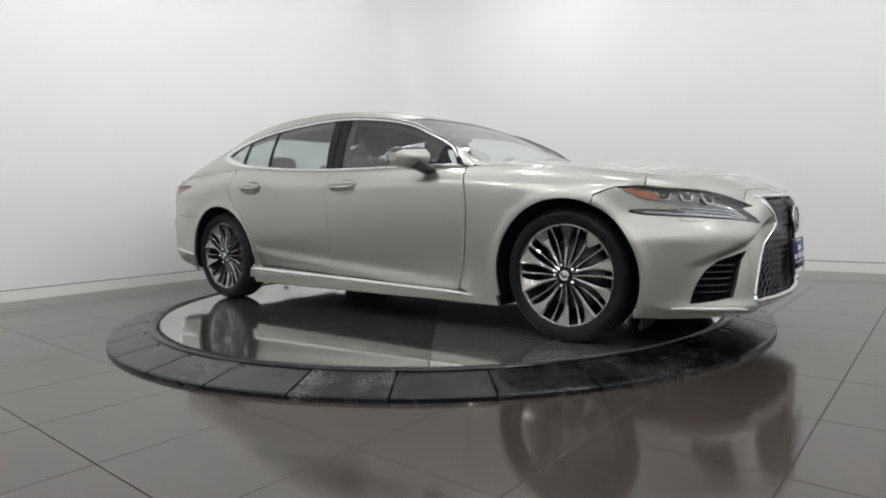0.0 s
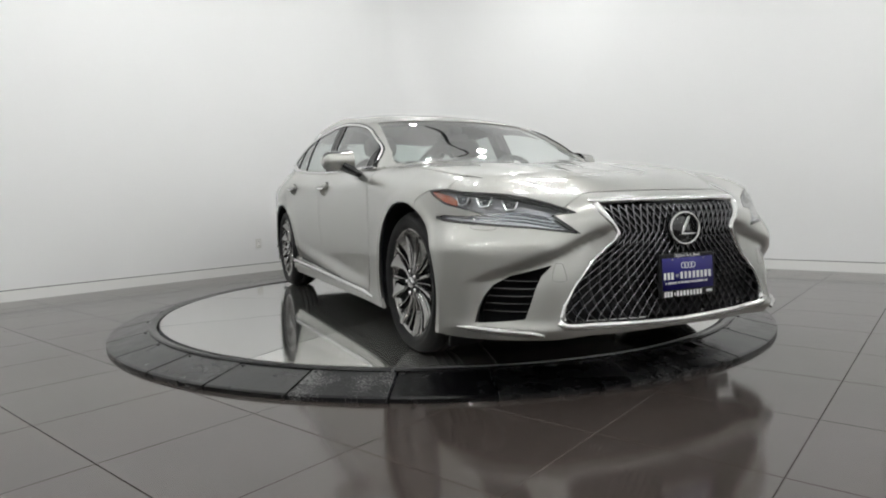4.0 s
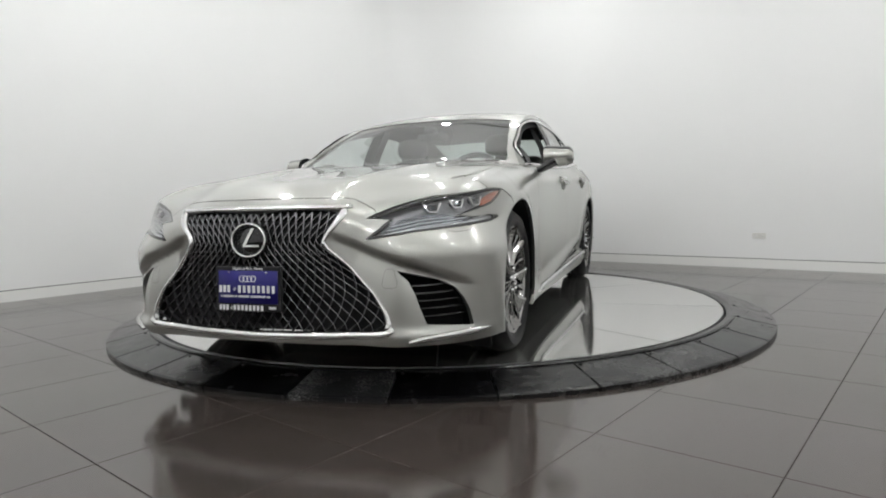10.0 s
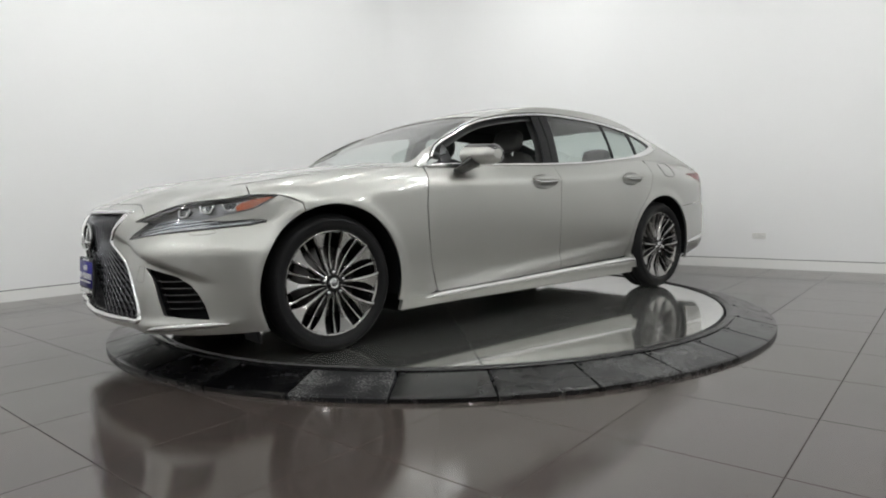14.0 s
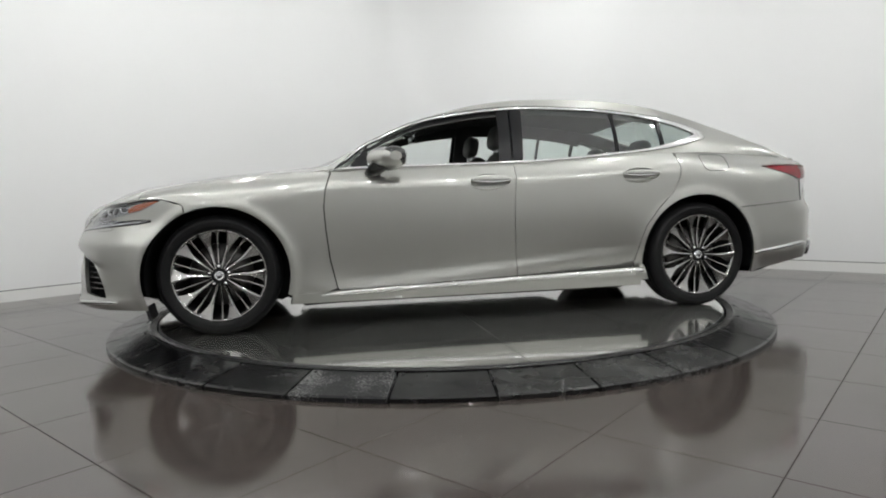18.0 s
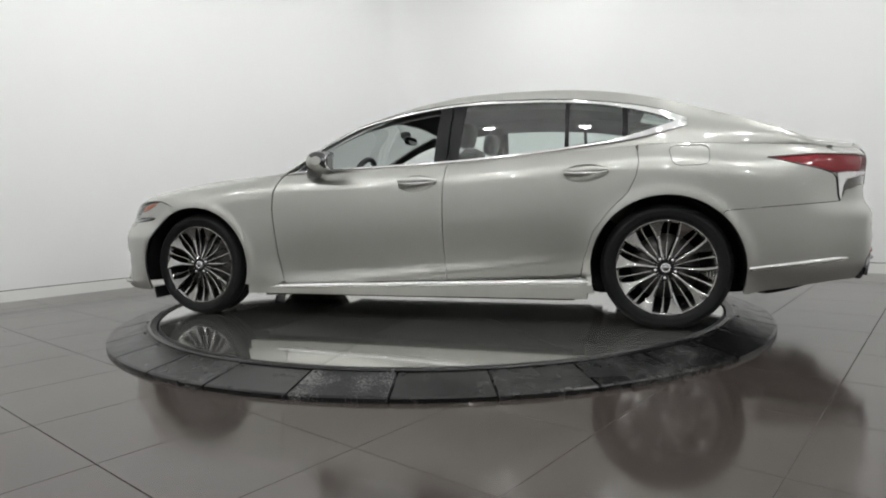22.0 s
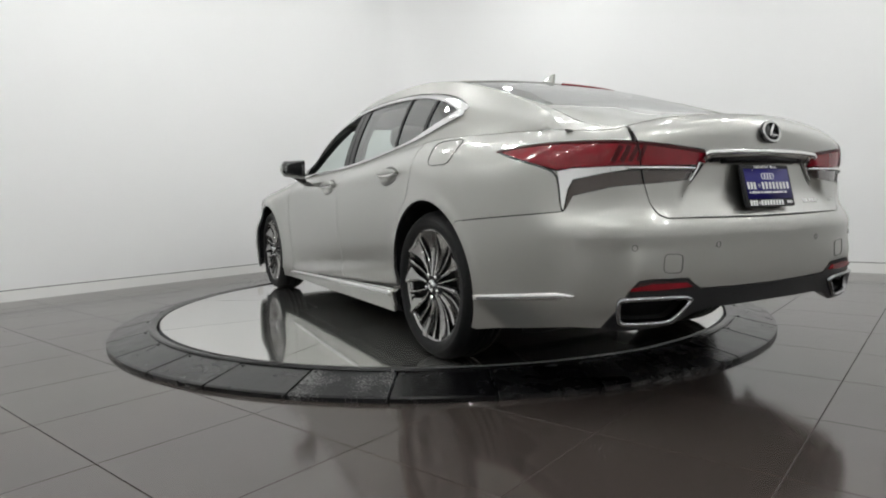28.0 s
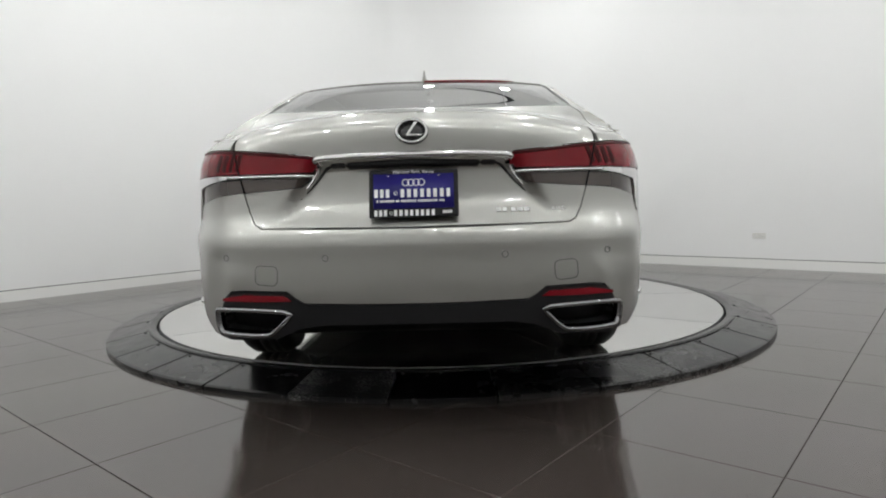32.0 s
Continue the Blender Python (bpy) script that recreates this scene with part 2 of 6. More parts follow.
def build_floor():
    c = [room_point(-0.3, -0.3), room_point(ROOM_A + 0.3, -0.3), room_point(ROOM_A + 0.3, ROOM_B + 0.3), room_point(-0.3, ROOM_B + 0.3)]
    V = [(p.x, p.y, -0.0025) for p in c] + [(p.x, p.y, -0.2) for p in c]
    F = [(3, 2, 1, 0), (4, 5, 6, 7)] + [(i, (i + 1) % 4, 4 + (i + 1) % 4, 4 + i) for i in range(4)]
    fl = tagged(mesh_ob("floor", V, F, M_GROUT, smooth=False), "polished taupe-grey square floor tiles with thin dark joints", kind="structure")
    S = 0.5961
    g = 0.0014
    ROW_A, ROW_B = -2.9207, 0.9466
    wide_a, wide_b = 0, 3                       # two joints are wider and darker than the rest
    turn = radians(ROOM_TURN)
    kinds = {}

    def tile_mesh(key):
        """A tile with its edges drawn in further where a wide joint runs: along E1 low, high, along E2 low, high."""
        if key not in kinds:
            h, w = S / 2 - g, 0.0004
            x0, x1 = -h + w * key[0], h - w * key[1]
            y1, y0 = h - w * key[2], -h + w * key[3]
            bm = bmesh.new()
            box_bm(x1 - x0, y1 - y0, 0.02, 0.0008, 1, bm=bm, m=Matrix.Translation(((x0 + x1) / 2, (y0 + y1) / 2, -0.01)))
            me = bpy.data.meshes.new("tile")
            bm.to_mesh(me)
            bm.free()
            me.materials.append(M_TILE)
            kinds[key] = me
        return kinds[key]

    rest = bmesh.new()
    count = 0
    for i in range(-14, 16):
        for j in range(-14, 18):
            p = E1V * (ROW_A + S * (i + 0.5)) + E2V * (ROW_B + S * (j + 0.5))
            ca, cb = (CORNER - p).dot(E1V), (p - CORNER).dot(E2V)
            if not (-0.2 < ca < ROOM_A + 0.2 and -0.2 < cb < ROOM_B + 0.2) or p.length < 1.85:
                continue
            m = Matrix.Translation(p) @ Matrix.Rotation(turn, 4, "Z")
            if p.y < 5.6 and p.length < 6.5 and count < 300:
                ob = new("tile", tile_mesh((int(i == wide_a), int(i == wide_a - 1), int(j == wide_b), int(j == wide_b - 1))))
                ob.matrix_basis = m
                ob.parent = fl
                count += 1
            else:
                box_bm(S - 2 * g, S - 2 * g, 0.02, m=m @ Matrix.Translation((0, 0, -0.01)), bm=rest)
    ob = part("far_tiles", rest, M_TILE, fl)
    ob["kind"] = "stuff"


def ring_piece(r0, r1, z0, z1, a0, a1, n=6, base=0.0, bev=0.004):
    """A ramp segment between two radii, falling outwards, with a low upright outer edge."""
    prof = [(r0, base), (r0, z0 - bev), (r0 + bev, z0), (r1 - 0.012, z1), (r1, z1 - 0.006), (r1, base)]
    V, F = [], []
    k = len(prof)
    for i in range(n + 1):
        a = a0 + (a1 - a0) * i / n
        for r, z in prof:
            V.append((r * math.cos(a), r * math.sin(a), z))
    for i in range(n):
        for j in range(k):
            F.append((i * k + j, i * k + (j + 1) % k, (i + 1) * k + (j + 1) % k, (i + 1) * k + j))
    F += [tuple(range(k))[::-1], tuple(n * k + j for j in range(k))]
    return V, F


def build_turntable():
    ring = tagged(empty("turntable_ring"), "black rubber ramp ring of wedge segments round a turntable", "ramp ring")
    N = 32
    step = 2 * math.pi / N
    gap = 0.0028
    V, F = ring_piece(DISC_R + 0.062, RING_R, DISC_Z - 0.004, 0.026, gap, step - gap)
    me = None
    for i in range(N):
        a = radians(-95.7) + i * step
        if me is None:
            ob = mesh_ob("segment", V, F, M_RING, ring, smooth=False)
            me = ob.data
            worn = me.copy()
            rubbed = me.copy()
            rubbed.materials[0] = M_RINGRUB
            worn.materials[0] = M_RINGWORN
        else:
            ob = new("segment", worn if i == 31 else rubbed if i in (1, 2, 3, 29) else me)
            ob.parent = ring
        ob.matrix_basis = Matrix.Rotation(a, 4, "Z")
    bm = bmesh.new()
    bmesh.ops.create_cone(bm, cap_ends=True, segments=12, radius1=0.009, radius2=0.008, depth=0.005)
    sm = bpy.data.meshes.new("screw")
    bm.to_mesh(sm)
    bm.free()
    sm.materials.append(M_PLASTIC)
    for i in range(N):
        a = radians(-95.7) + (i + 0.07) * step
        ob = new("screw", sm)
        ob.parent = ring
        r = DISC_R + 0.085
        ob.matrix_basis = Matrix.Translation((r * math.cos(a), r * math.sin(a), DISC_Z - 0.006))
    # the smooth lip round the disc
    V, F = ring_piece(DISC_R + 0.014, DISC_R + 0.066, DISC_Z - 0.001, DISC_Z + 0.008, 0, 2 * math.pi, 160, bev=0.003)
    mesh_ob("lip", V, F, M_RING, ring, "smooth black rubber lip", smooth=False)
    # base skirt
    V, F = ring_piece(DISC_R + 0.03, RING_R - 0.004, 0.045, 0.02, 0, 2 * math.pi, 128)
    mesh_ob("base", V, F, M_UNDER, ring, smooth=False)
    disc = tagged(empty("turntable_disc", pose(0, 0, 0)), "glossy light grey revolving turntable disc with thin seams", "turntable")
    # ten wedges with thin seams, a metal edge band
    n = 10
    for i in range(n):
        a0, a1 = radians(19) + 2 * math.pi * i / n, radians(19) + 2 * math.pi * (i + 1) / n
        g = 0.0016
        k = 12
        pts = [(0.002 * math.cos((a0 + a1) / 2), 0.002 * math.sin((a0 + a1) / 2))]
        pts += [((DISC_R - 0.004) * math.cos(a0 + g + (a1 - a0 - 2 * g) * j / k), (DISC_R - 0.004) * math.sin(a0 + g + (a1 - a0 - 2 * g) * j / k)) for j in range(k + 1)]
        V = [(x, y, DISC_Z) for x, y in pts] + [(x, y, DISC_Z - 0.03) for x, y in pts]
        m = len(pts)
        F = [tuple(range(m)), tuple(range(2 * m - 1, m - 1, -1))] + [(j, m + j, m + (j + 1) % m, (j + 1) % m) for j in range(m)]
        mesh_ob("panel", V, F, M_DISC, disc, smooth=False)
    V, F = ring_piece(DISC_R - 0.003, DISC_R + 0.004, DISC_Z - 0.001, DISC_Z - 0.001, 0, 2 * math.pi, 160, base=0.03, bev=0.001)
    mesh_ob("edge_band", V, F, M_STEEL, disc, "thin metal edge band")
    bm = bmesh.new()
    bmesh.ops.create_cone(bm, cap_ends=True, segments=96, radius1=DISC_R - 0.01, radius2=DISC_R - 0.01, depth=0.03, matrix=Matrix.Translation((0, 0, DISC_Z - 0.02)))
    part("base", bm, M_SEAM, disc)
    return disc


def build_lights():
    """Globe spotlights on short stems under the ceiling."""
    bm = bmesh.new()
    bmesh.ops.create_uvsphere(bm, u_segments=20, v_segments=12, radius=0.060)
    glow = bpy.data.meshes.new("globe")
    bm.to_mesh(glow)
    bm.free()
    glow.materials.append(M_LAMP)
    V, F = lathe_z([(0.0, 0.0), (0.05, 0.0), (0.05, -0.03), (0.012, -0.035), (0.012, -0.73), (0.035, -0.74), (0.04, -0.765), (0.0, -0.765)], 20)
    stem = None
    for row in range(4):
        for col in range(-6, 8):
            p0 = Vector((-0.1, 2.72, 0)) + Vector((1.03, -0.34, 0)) * col + Vector((0.12, -2.72, 0)) * row
            a, b = (CORNER - p0).dot(E1V), (p0 - CORNER).dot(E2V)
            if min(a, b) < 1.45 or max(a, ROOM_A - a, b, ROOM_B - b) > 10.0:
                continue
            lamp = tagged(empty("ceiling_light", pose(p0.x, p0.y, CEIL)), "small globe ceiling light on a short stem, switched on", "light", "ceiling lights")
            if stem is None:
                stem = mesh_ob("stem", V, F, M_BASE, lamp).data
            else:
                s = new("stem", stem)
                s.parent = lamp
            g = new("globe", glow)
            g.parent = lamp
            g.location = (0, 0, -0.82)


def build_track():
    """A dark slot-like track on the ceiling, along the right wall."""
    p = room_point(0.95, 1.5, CEIL)
    m = Matrix.Translation(p) @ Matrix.Rotation(math.atan2(E2V.y, E2V.x), 4, "Z")
    root = tagged(empty("ceiling_track", m), "long thin black lighting track on the ceiling", "track")
    part("rail", box_bm(5.6, 0.055, 0.04, 0.004, 1, m=Matrix.Translation((2.8, 0, -0.019))), M_PLASTIC, root)
    for x in (0.02, 5.58):
        part("end_cap", box_bm(0.04, 0.062, 0.046, 0.004, 1, m=Matrix.Translation((x, 0, -0.022))), M_PILLAR, root)


def lathe_z(prof, n):
    V, F = [], []
    k = len(prof)
    for i in range(n):
        a = 2 * math.pi * i / n
        for r, z in prof:
            V.append((r * math.cos(a), r * math.sin(a), z))
    for i in range(n):
        j = (i + 1) % n
        for p in range(k - 1):
            F.append((i * k + p, j * k + p, j * k + p + 1, i * k + p + 1))
    return V, F


def build_outlets():
    """Two small white outlets and a dark stub low on the walls."""
    def on_wall(p):
        """The nearest point of the nearer visible wall."""
        a, b = (CORNER - p).dot(E1V), (p - CORNER).dot(E2V)
        return room_point(0, b, p.z) if abs(a) < abs(b) else room_point(a, 0, p.z)
    for name, p, along, lab, w, h in (("outlet", Vector((3.60, 2.109, .365)), E2V, "white double power outlet low on the wall", .135, .065),
                                   ("outlet", Vector((-2.345, 3.06, .370)), E1V, "white power outlet plate low on the wall", .075, .115)):
        n = Vector((-along.y, along.x, 0))
        n = n if n.dot(-p) > 0 else -n
        root = empty(name, Matrix.Translation(on_wall(p) + n * 0.004) @ Matrix.Rotation(math.atan2(n.y, n.x), 4, "Z"))
        tagged(root, lab, "outlet")
        part("plate", box_bm(.010, w, h, .003, 2), M_OUTLET, root)
        for k in (-1, 1):
            m = Matrix.Translation((.006, k * w * .24 if w > h else 0, 0 if w > h else k * h * .22))
            part("socket", box_bm(.006, .030, .026, .003, 1, m=m), M_BASE, root)
            part("slot", box_bm(.004, .004, .010, 0, 1, m=m @ Matrix.Translation((.003, 0.006, 0))), M_GROOVE, root)
            part("slot", box_bm(.004, .004, .010, 0, 1, m=m @ Matrix.Translation((.003, -0.006, 0))), M_GROOVE, root)
    p = on_wall(Vector((-2.10, 3.345, .385)))
    n = Vector((E1V.y, -E1V.x, 0))
    root = tagged(empty("pipe_stub", Matrix.Translation(p) @ Matrix.Rotation(math.atan2(n.y, n.x), 4, "Z")), "short dark valve stub on the wall", "valve")
    V, F = lathe_z([(0, 0), (.022, 0), (.022, .008), (.012, .010), (.012, .05), (0, .05)], 16)
    M = Matrix.Rotation(radians(90), 4, "Y")
    mesh_ob("pipe", [M @ Vector(v) for v in V], F, M_DARKCHROME, root)
    part("handle", box_bm(.014, .05, .018, .004, 2, m=Matrix.Translation((.045, .012, .006))), M_PLASTIC, root)


build_room()
build_floor()
disc = build_turntable()
build_lights()
build_track()
build_outlets()
from mathutils.geometry import delaunay_2d_cdt

# ---- the car's surfaces: x forwards from the middle of the wheelbase, y to its left, z up from the disc ----
OUT = np.array([(2.485, 0), (2.475, .18), (2.455, .34), (2.408, .50), (2.325, .652), (2.203, .788), (2.03, .874), (1.81, .916), (1.5625, .932),
                (1.25, .922), (.9, .905), (.3, .905), (-.3, .910), (-.9, .918), (-1.3, .928), (-1.5625, .940), (-1.85, .934), (-2.1, .908),
                (-2.32, .870), (-2.49, .815), (-2.60, .72), (-2.665, .56), (-2.69, .36), (-2.705, .18), (-2.71, 0)])
_c = np.concatenate([[0], np.cumsum(np.hypot(*np.diff(OUT, axis=0).T))])
_sx, _sy = spline(_c, OUT[:, 0]), spline(_c, OUT[:, 1])
S_END = _c[-1]
_sd = np.linspace(0, S_END, 1601)
_xd, _yd = _sx(_sd), _sy(_sd)


def s_x(x):
    """The outline's parameter where it passes x along the side."""
    return np.interp(-np.asarray(x, float), -_xd, _sd)


_kf = int(np.argmax(_yd[:700]))
_fm, _rm = _sd < s_x(1.6), _sd > s_x(-1.6)


def s_fy(y):
    return np.interp(y, _yd[_fm], _sd[_fm])


def s_ry(y):
    return np.interp(-np.asarray(y, float), -_yd[_rm], _sd[_rm])


# height of the upper edge of the flanks all round, and how far and how high they roll over to it
_e = [(0, .787), (float(s_fy(.30)), .786), (float(s_fy(.47)), .787), (float(s_fy(.62)), .805), (float(s_fy(.77)), .835), (float(s_x(1.9)), .880),
      (float(s_x(1.56)), .927), (float(s_x(1.2)), .955), (float(s_x(.9)), .966), (float(s_x(.5)), .968), (float(s_x(0)), .980), (float(s_x(-.5)), .998),
      (float(s_x(-1.0)), 1.032), (float(s_x(-1.4)), 1.055), (float(s_x(-1.8)), 1.052), (float(s_x(-2.1)), 1.038), (float(s_x(-2.35)), 1.018),
      (float(s_ry(.70)), 1.004), (float(s_ry(.58)), 1.026), (float(s_ry(.45)), 1.046), (float(s_ry(.25)), 1.060), (S_END, 1.065)]
Z1 = spline([a for a, b in _e], [b for a, b in _e])
_d = [(0, .075), (float(s_fy(.45)), .075), (float(s_fy(.62)), .12), (float(s_x(2.0)), .13), (float(s_x(1.56)), .145), (float(s_x(1.1)), .11), (float(s_x(.7)), .072),
      (float(s_x(-.3)), .070), (float(s_x(-1.2)), .078), (float(s_x(-1.7)), .115), (float(s_x(-2.1)), .145), (float(s_x(-2.4)), .085), (float(s_ry(.6)), .075), (S_END, .04)]
DTOP = spline([a for a, b in _d], [b for a, b in _d])
_h = [(0, .13), (float(s_fy(.6)), .17), (float(s_x(1.95)), .12), (float(s_x(1.56)), .19), (float(s_x(.8)), .13), (float(s_x(-1.2)), .16), (float(s_x(-1.8)), .21), (float(s_x(-2.1)), .22), (float(s_x(-2.4)), .16), (S_END, .12)]
HROLL = lin([a for a, b in _h], [b for a, b in _h])
# inward set of the flank by height: doors, front and rear
P_SIDE = spline([.10, .17, .22, .28, .36, .45, .58, .70, .80, .90, 1.1], [.040, .018, .006, .004, .010, .008, .003, 0, .001, .006, .02])
P_ARCH = spline([.10, .22, .30, .50, .70, .90, 1.1], [.03, .012, .008, .002, 0, .004, .01])
P_FRONT = spline([.10, .18, .23, .30, .42, .55, .62, .70, .80, 1.0], [.07, .030, .014, .012, .010, .008, .006, .013, .040, .1])
P_REAR = spline([.10, .20, .28, .38, .50, .60, .655, .70, .76, .85, .95, 1.1], [.19, .11, .048, .018, .007, .003, .006, .034, .046, .044, .034, .02])


def bump2(a, b, ca, cb, ra, rb):
    return np.exp(-((a - ca) / ra) ** 2 - ((b - cb) / rb) ** 2)


def belt(s, z):
    """A point of the flank: parameter s round the outline, height z."""
    s, z = np.asarray(s, float), np.asarray(z, float)
    side = np.where((s < 0) | (s > S_END), -1.0, 1.0)
    s = np.abs(s)
    s = np.where(s > S_END, 2 * S_END - s, s)
    x, y = _sx(s), _sy(s)
    e = 1e-3
    tx, ty = _sx(np.clip(s + e, 0, S_END)) - _sx(np.clip(s - e, 0, S_END)), _sy(np.clip(s + e, 0, S_END)) - _sy(np.clip(s - e, 0, S_END))
    ln = np.hypot(tx, ty)
    nx, ny = -ty / ln, tx / ln
    sgn = np.where(nx * (x + .1) + ny * y < 0, -1, 1)
    nx, ny = nx * sgn, ny * sgn
    wf = smooth01(float(s_x(1.95)), float(s_fy(.66)), s)
    wr = smooth01(float(s_x(-2.2)), float(s_ry(.66)), s)
    wa = np.clip(smooth01(float(s_x(.85)), float(s_x(1.25)), s) + smooth01(float(s_x(-1.15)), float(s_x(-1.5)), s), 0, 1)
    d = (1 - wf) * (1 - wr) * ((1 - wa) * P_SIDE(z) + wa * P_ARCH(z)) + wf * P_FRONT(z) + wr * P_REAR(z)
    z1, h = Z1(s), HROLL(s)
    u = np.clip((z - (z1 - h)) / h, 0, 1.15)
    wd = smooth01(float(s_x(1.0)), float(s_x(.55)), s) * smooth01(float(s_x(-1.6)), float(s_x(-1.15)), s)
    wq = np.clip(smooth01(float(s_x(1.35)), float(s_x(1.9)), s) + smooth01(float(s_x(-2.2)), float(s_ry(.66)), s), 0, 1)
    d = d + DTOP(s) * ((1 - wd) * ((1 - wq) * u ** 2.4 + wq * u ** 4.2) + wd * (.82 * np.clip((u - .35) / .65, 0, 2) ** 1.12 + .18 * u ** 2.4))
    # the fold low on the doors, rising to the rear
    zf = .285 + .075 * (.85 - x)
    d = d + .022 * np.exp(-np.abs(z - zf) / np.where(z > zf, .12, .055)) * smooth01(1.05, .70, x) * smooth01(-1.28, -1.02, x)
    # a facet under a crease at the foot of the rear doors, widening to the rear
    zs = np.interp(-x, [-1.2, -.9, 0, 1.14], [.225, .235, .262, .292])
    zc = zs + .125 * np.clip((.35 - x) / 1.45, 0, 1)
    d = d + .42 * np.clip(zc - z, 0, .2) * smooth01(zs - .016, zs + .002, z) * smooth01(-1.30, -1.10, x)
    # the front: a hollow from the grille's waist to the intake, a fold under the lamp, a lip at the foot
    ysq = y
    line = .632 - (ysq - .34) * .44
    low = np.where(z < line, .090, .014)
    d = d + .038 * wf * np.exp(-np.abs((z - line) / low) ** 1.5) * smooth01(.30, .46, ysq) * (1 - smooth01(.70, .86, ysq))
    d = d - .020 * wf * np.exp(-((z - .225) / .025) ** 2) * smooth01(.5, .62, ysq)
    # the rear bumper's flank tucks in under its bright trim
    d = d + .055 * smooth01(.37, .24, z) * smooth01(float(s_x(-1.95)), float(s_x(-2.1)), s) * (1 - wr)
    # a fold down the rear bumper's corners to the exhausts
    yl = .705 - (z - .33) * .27
    d = d - .010 * wr * np.exp(-np.abs(ysq - yl) / .035) * smooth01(.60, .50, z) * smooth01(.27, .33, z)
    # rear number recess in the boot lid
    wz = .335 + (.90 - z) * .70
    rec = wr * smooth01(.022, -.022, ysq - wz) * smooth01(.69, .79, z) * (1 - smooth01(.885, .905, z))
    d = d + .030 * rec
    wc = smooth01(float(s_fy(.42)), float(s_fy(.62)), s) * smooth01(float(s_x(1.72)), float(s_x(2.05)), s)
    d = d - .062 * wc * (1 - smooth01(.54, .70, z))
    d = d + .030 * wf * bump2(ysq, z, .55, .745, .16, .07)
    # wheel arch lips stand out a little
    for cx, sg in ((1.5625, 1), (-1.5625, 1)):
        r = np.hypot(x - cx, z - .355)
        d = d - .010 * np.exp(-((r - .425) / .03) ** 2) * (z > .1) * (1 - wf) * (1 - wr)
    return np.stack([x - nx * d, (y - ny * d) * side, z], -1)


_tp = belt(_sd, Z1(_sd))
_k = (_tp[:, 0] > -2.66) & (_tp[:, 0] < 2.40)
Y1 = lambda x: np.interp(-np.asarray(x, float), -_tp[:, 0], _tp[:, 1])
ZE1 = lambda x: np.interp(-np.asarray(x, float), -_tp[:, 0], _tp[:, 2])
X_FRONT, X_REAR = float(_tp[0, 0]), float(_tp[-1, 0])

# the roof's edge and the centre line
_r = [(.98, .752, .99), (.85, .732, 1.045), (.72, .716, 1.098), (.6, .702, 1.164), (.4, .678, 1.258), (.2, .660, 1.328), (0, .648, 1.378), (-.3, .642, 1.424),
      (-.7, .642, 1.435), (-1.0, .645, 1.424), (-1.21, .649, 1.401), (-1.4, .652, 1.367), (-1.63, .655, 1.306), (-1.85, .662, 1.236), (-2.04, .678, 1.171), (-2.25, .708, 1.094), (-2.40, .73, 1.052)]
Y2, Z2 = spline([a[0] for a in _r], [a[1] for a in _r]), spline([a[0] for a in _r], [a[2] for a in _r])
_z = [(X_REAR, 1.065), (-2.5, 1.086), (-2.35, 1.112), (-2.2, 1.146), (-2.04, 1.201), (-1.85, 1.275), (-1.63, 1.350), (-1.4, 1.405), (-1.24, 1.433), (-1.0, 1.463), (-.7, 1.480), (-.45, 1.479),
      (-.2, 1.459), (0, 1.422), (.2, 1.367), (.335, 1.314), (.59, 1.200), (.85, 1.088), (1.0, 1.026), (1.12, .998), (1.34, .977), (1.66, .947), (2.0, .902), (2.2, .862), (X_FRONT, .787)]
ZC = spline([a for a, b in _z], [b for a, b in _z])


def edge(x):
    """The rim of the top surface at x: y and z."""
    x = np.asarray(x, float)
    w = smooth01(1.02, .76, x) * smooth01(-2.42, -2.2, x)
    return Y1(x) * (1 - w) + Y2(x) * w, ZE1(x) * (1 - w) + Z2(x) * w


def top(x, y):
    x, y = np.asarray(x, float), np.asarray(y, float)
    ye, ze = edge(x)
    zc = ZC(x)
    u = np.abs(y) / np.maximum(ye, .02)
    hood = smooth01(.9, 1.15, x)
    p = 2.6 + .7 * hood
    z = zc - (zc - ze) * u ** p
    # two soft folds along the bonnet
    fold = hood * (1 - smooth01(2.1, 2.35, x))
    z = z + fold * .010 * np.exp(-((np.abs(y) - (.34 + .10 * (2.3 - x))) / .07) ** 2)
    z = z - fold * .012 * np.exp(-((np.abs(y) - .12) / .20) ** 2)
    return np.stack([x, y, z], -1)


def cheek(x, z):
    """The upper flank, from the belt line to the roof's edge."""
    x, z = np.asarray(x, float), np.asarray(z, float)
    y1, z1 = Y1(x), ZE1(x)
    y2, z2 = edge(x)
    q = np.clip((z - z1) / np.maximum(z2 - z1, .004), -.4, 1.15)
    return np.stack([x, y1 + (y2 - y1) * q + .022 * np.sin(np.clip(q, 0, 1) * math.pi) - .0 * q, z], -1)


def normals(fn, u, v, e=2e-3):
    a = fn(u + e, v) - fn(u - e, v)
    b = fn(u, v + e) - fn(u, v - e)
    n = np.cross(a, b)
    n /= np.linalg.norm(n, axis=-1)[..., None] + 1e-12
    p = fn(u, v)
    ref = np.stack([p[..., 0] * .25, p[..., 1], p[..., 2] - .55], -1)
    return n * np.where((n * ref).sum(-1) < 0, -1, 1)[..., None]


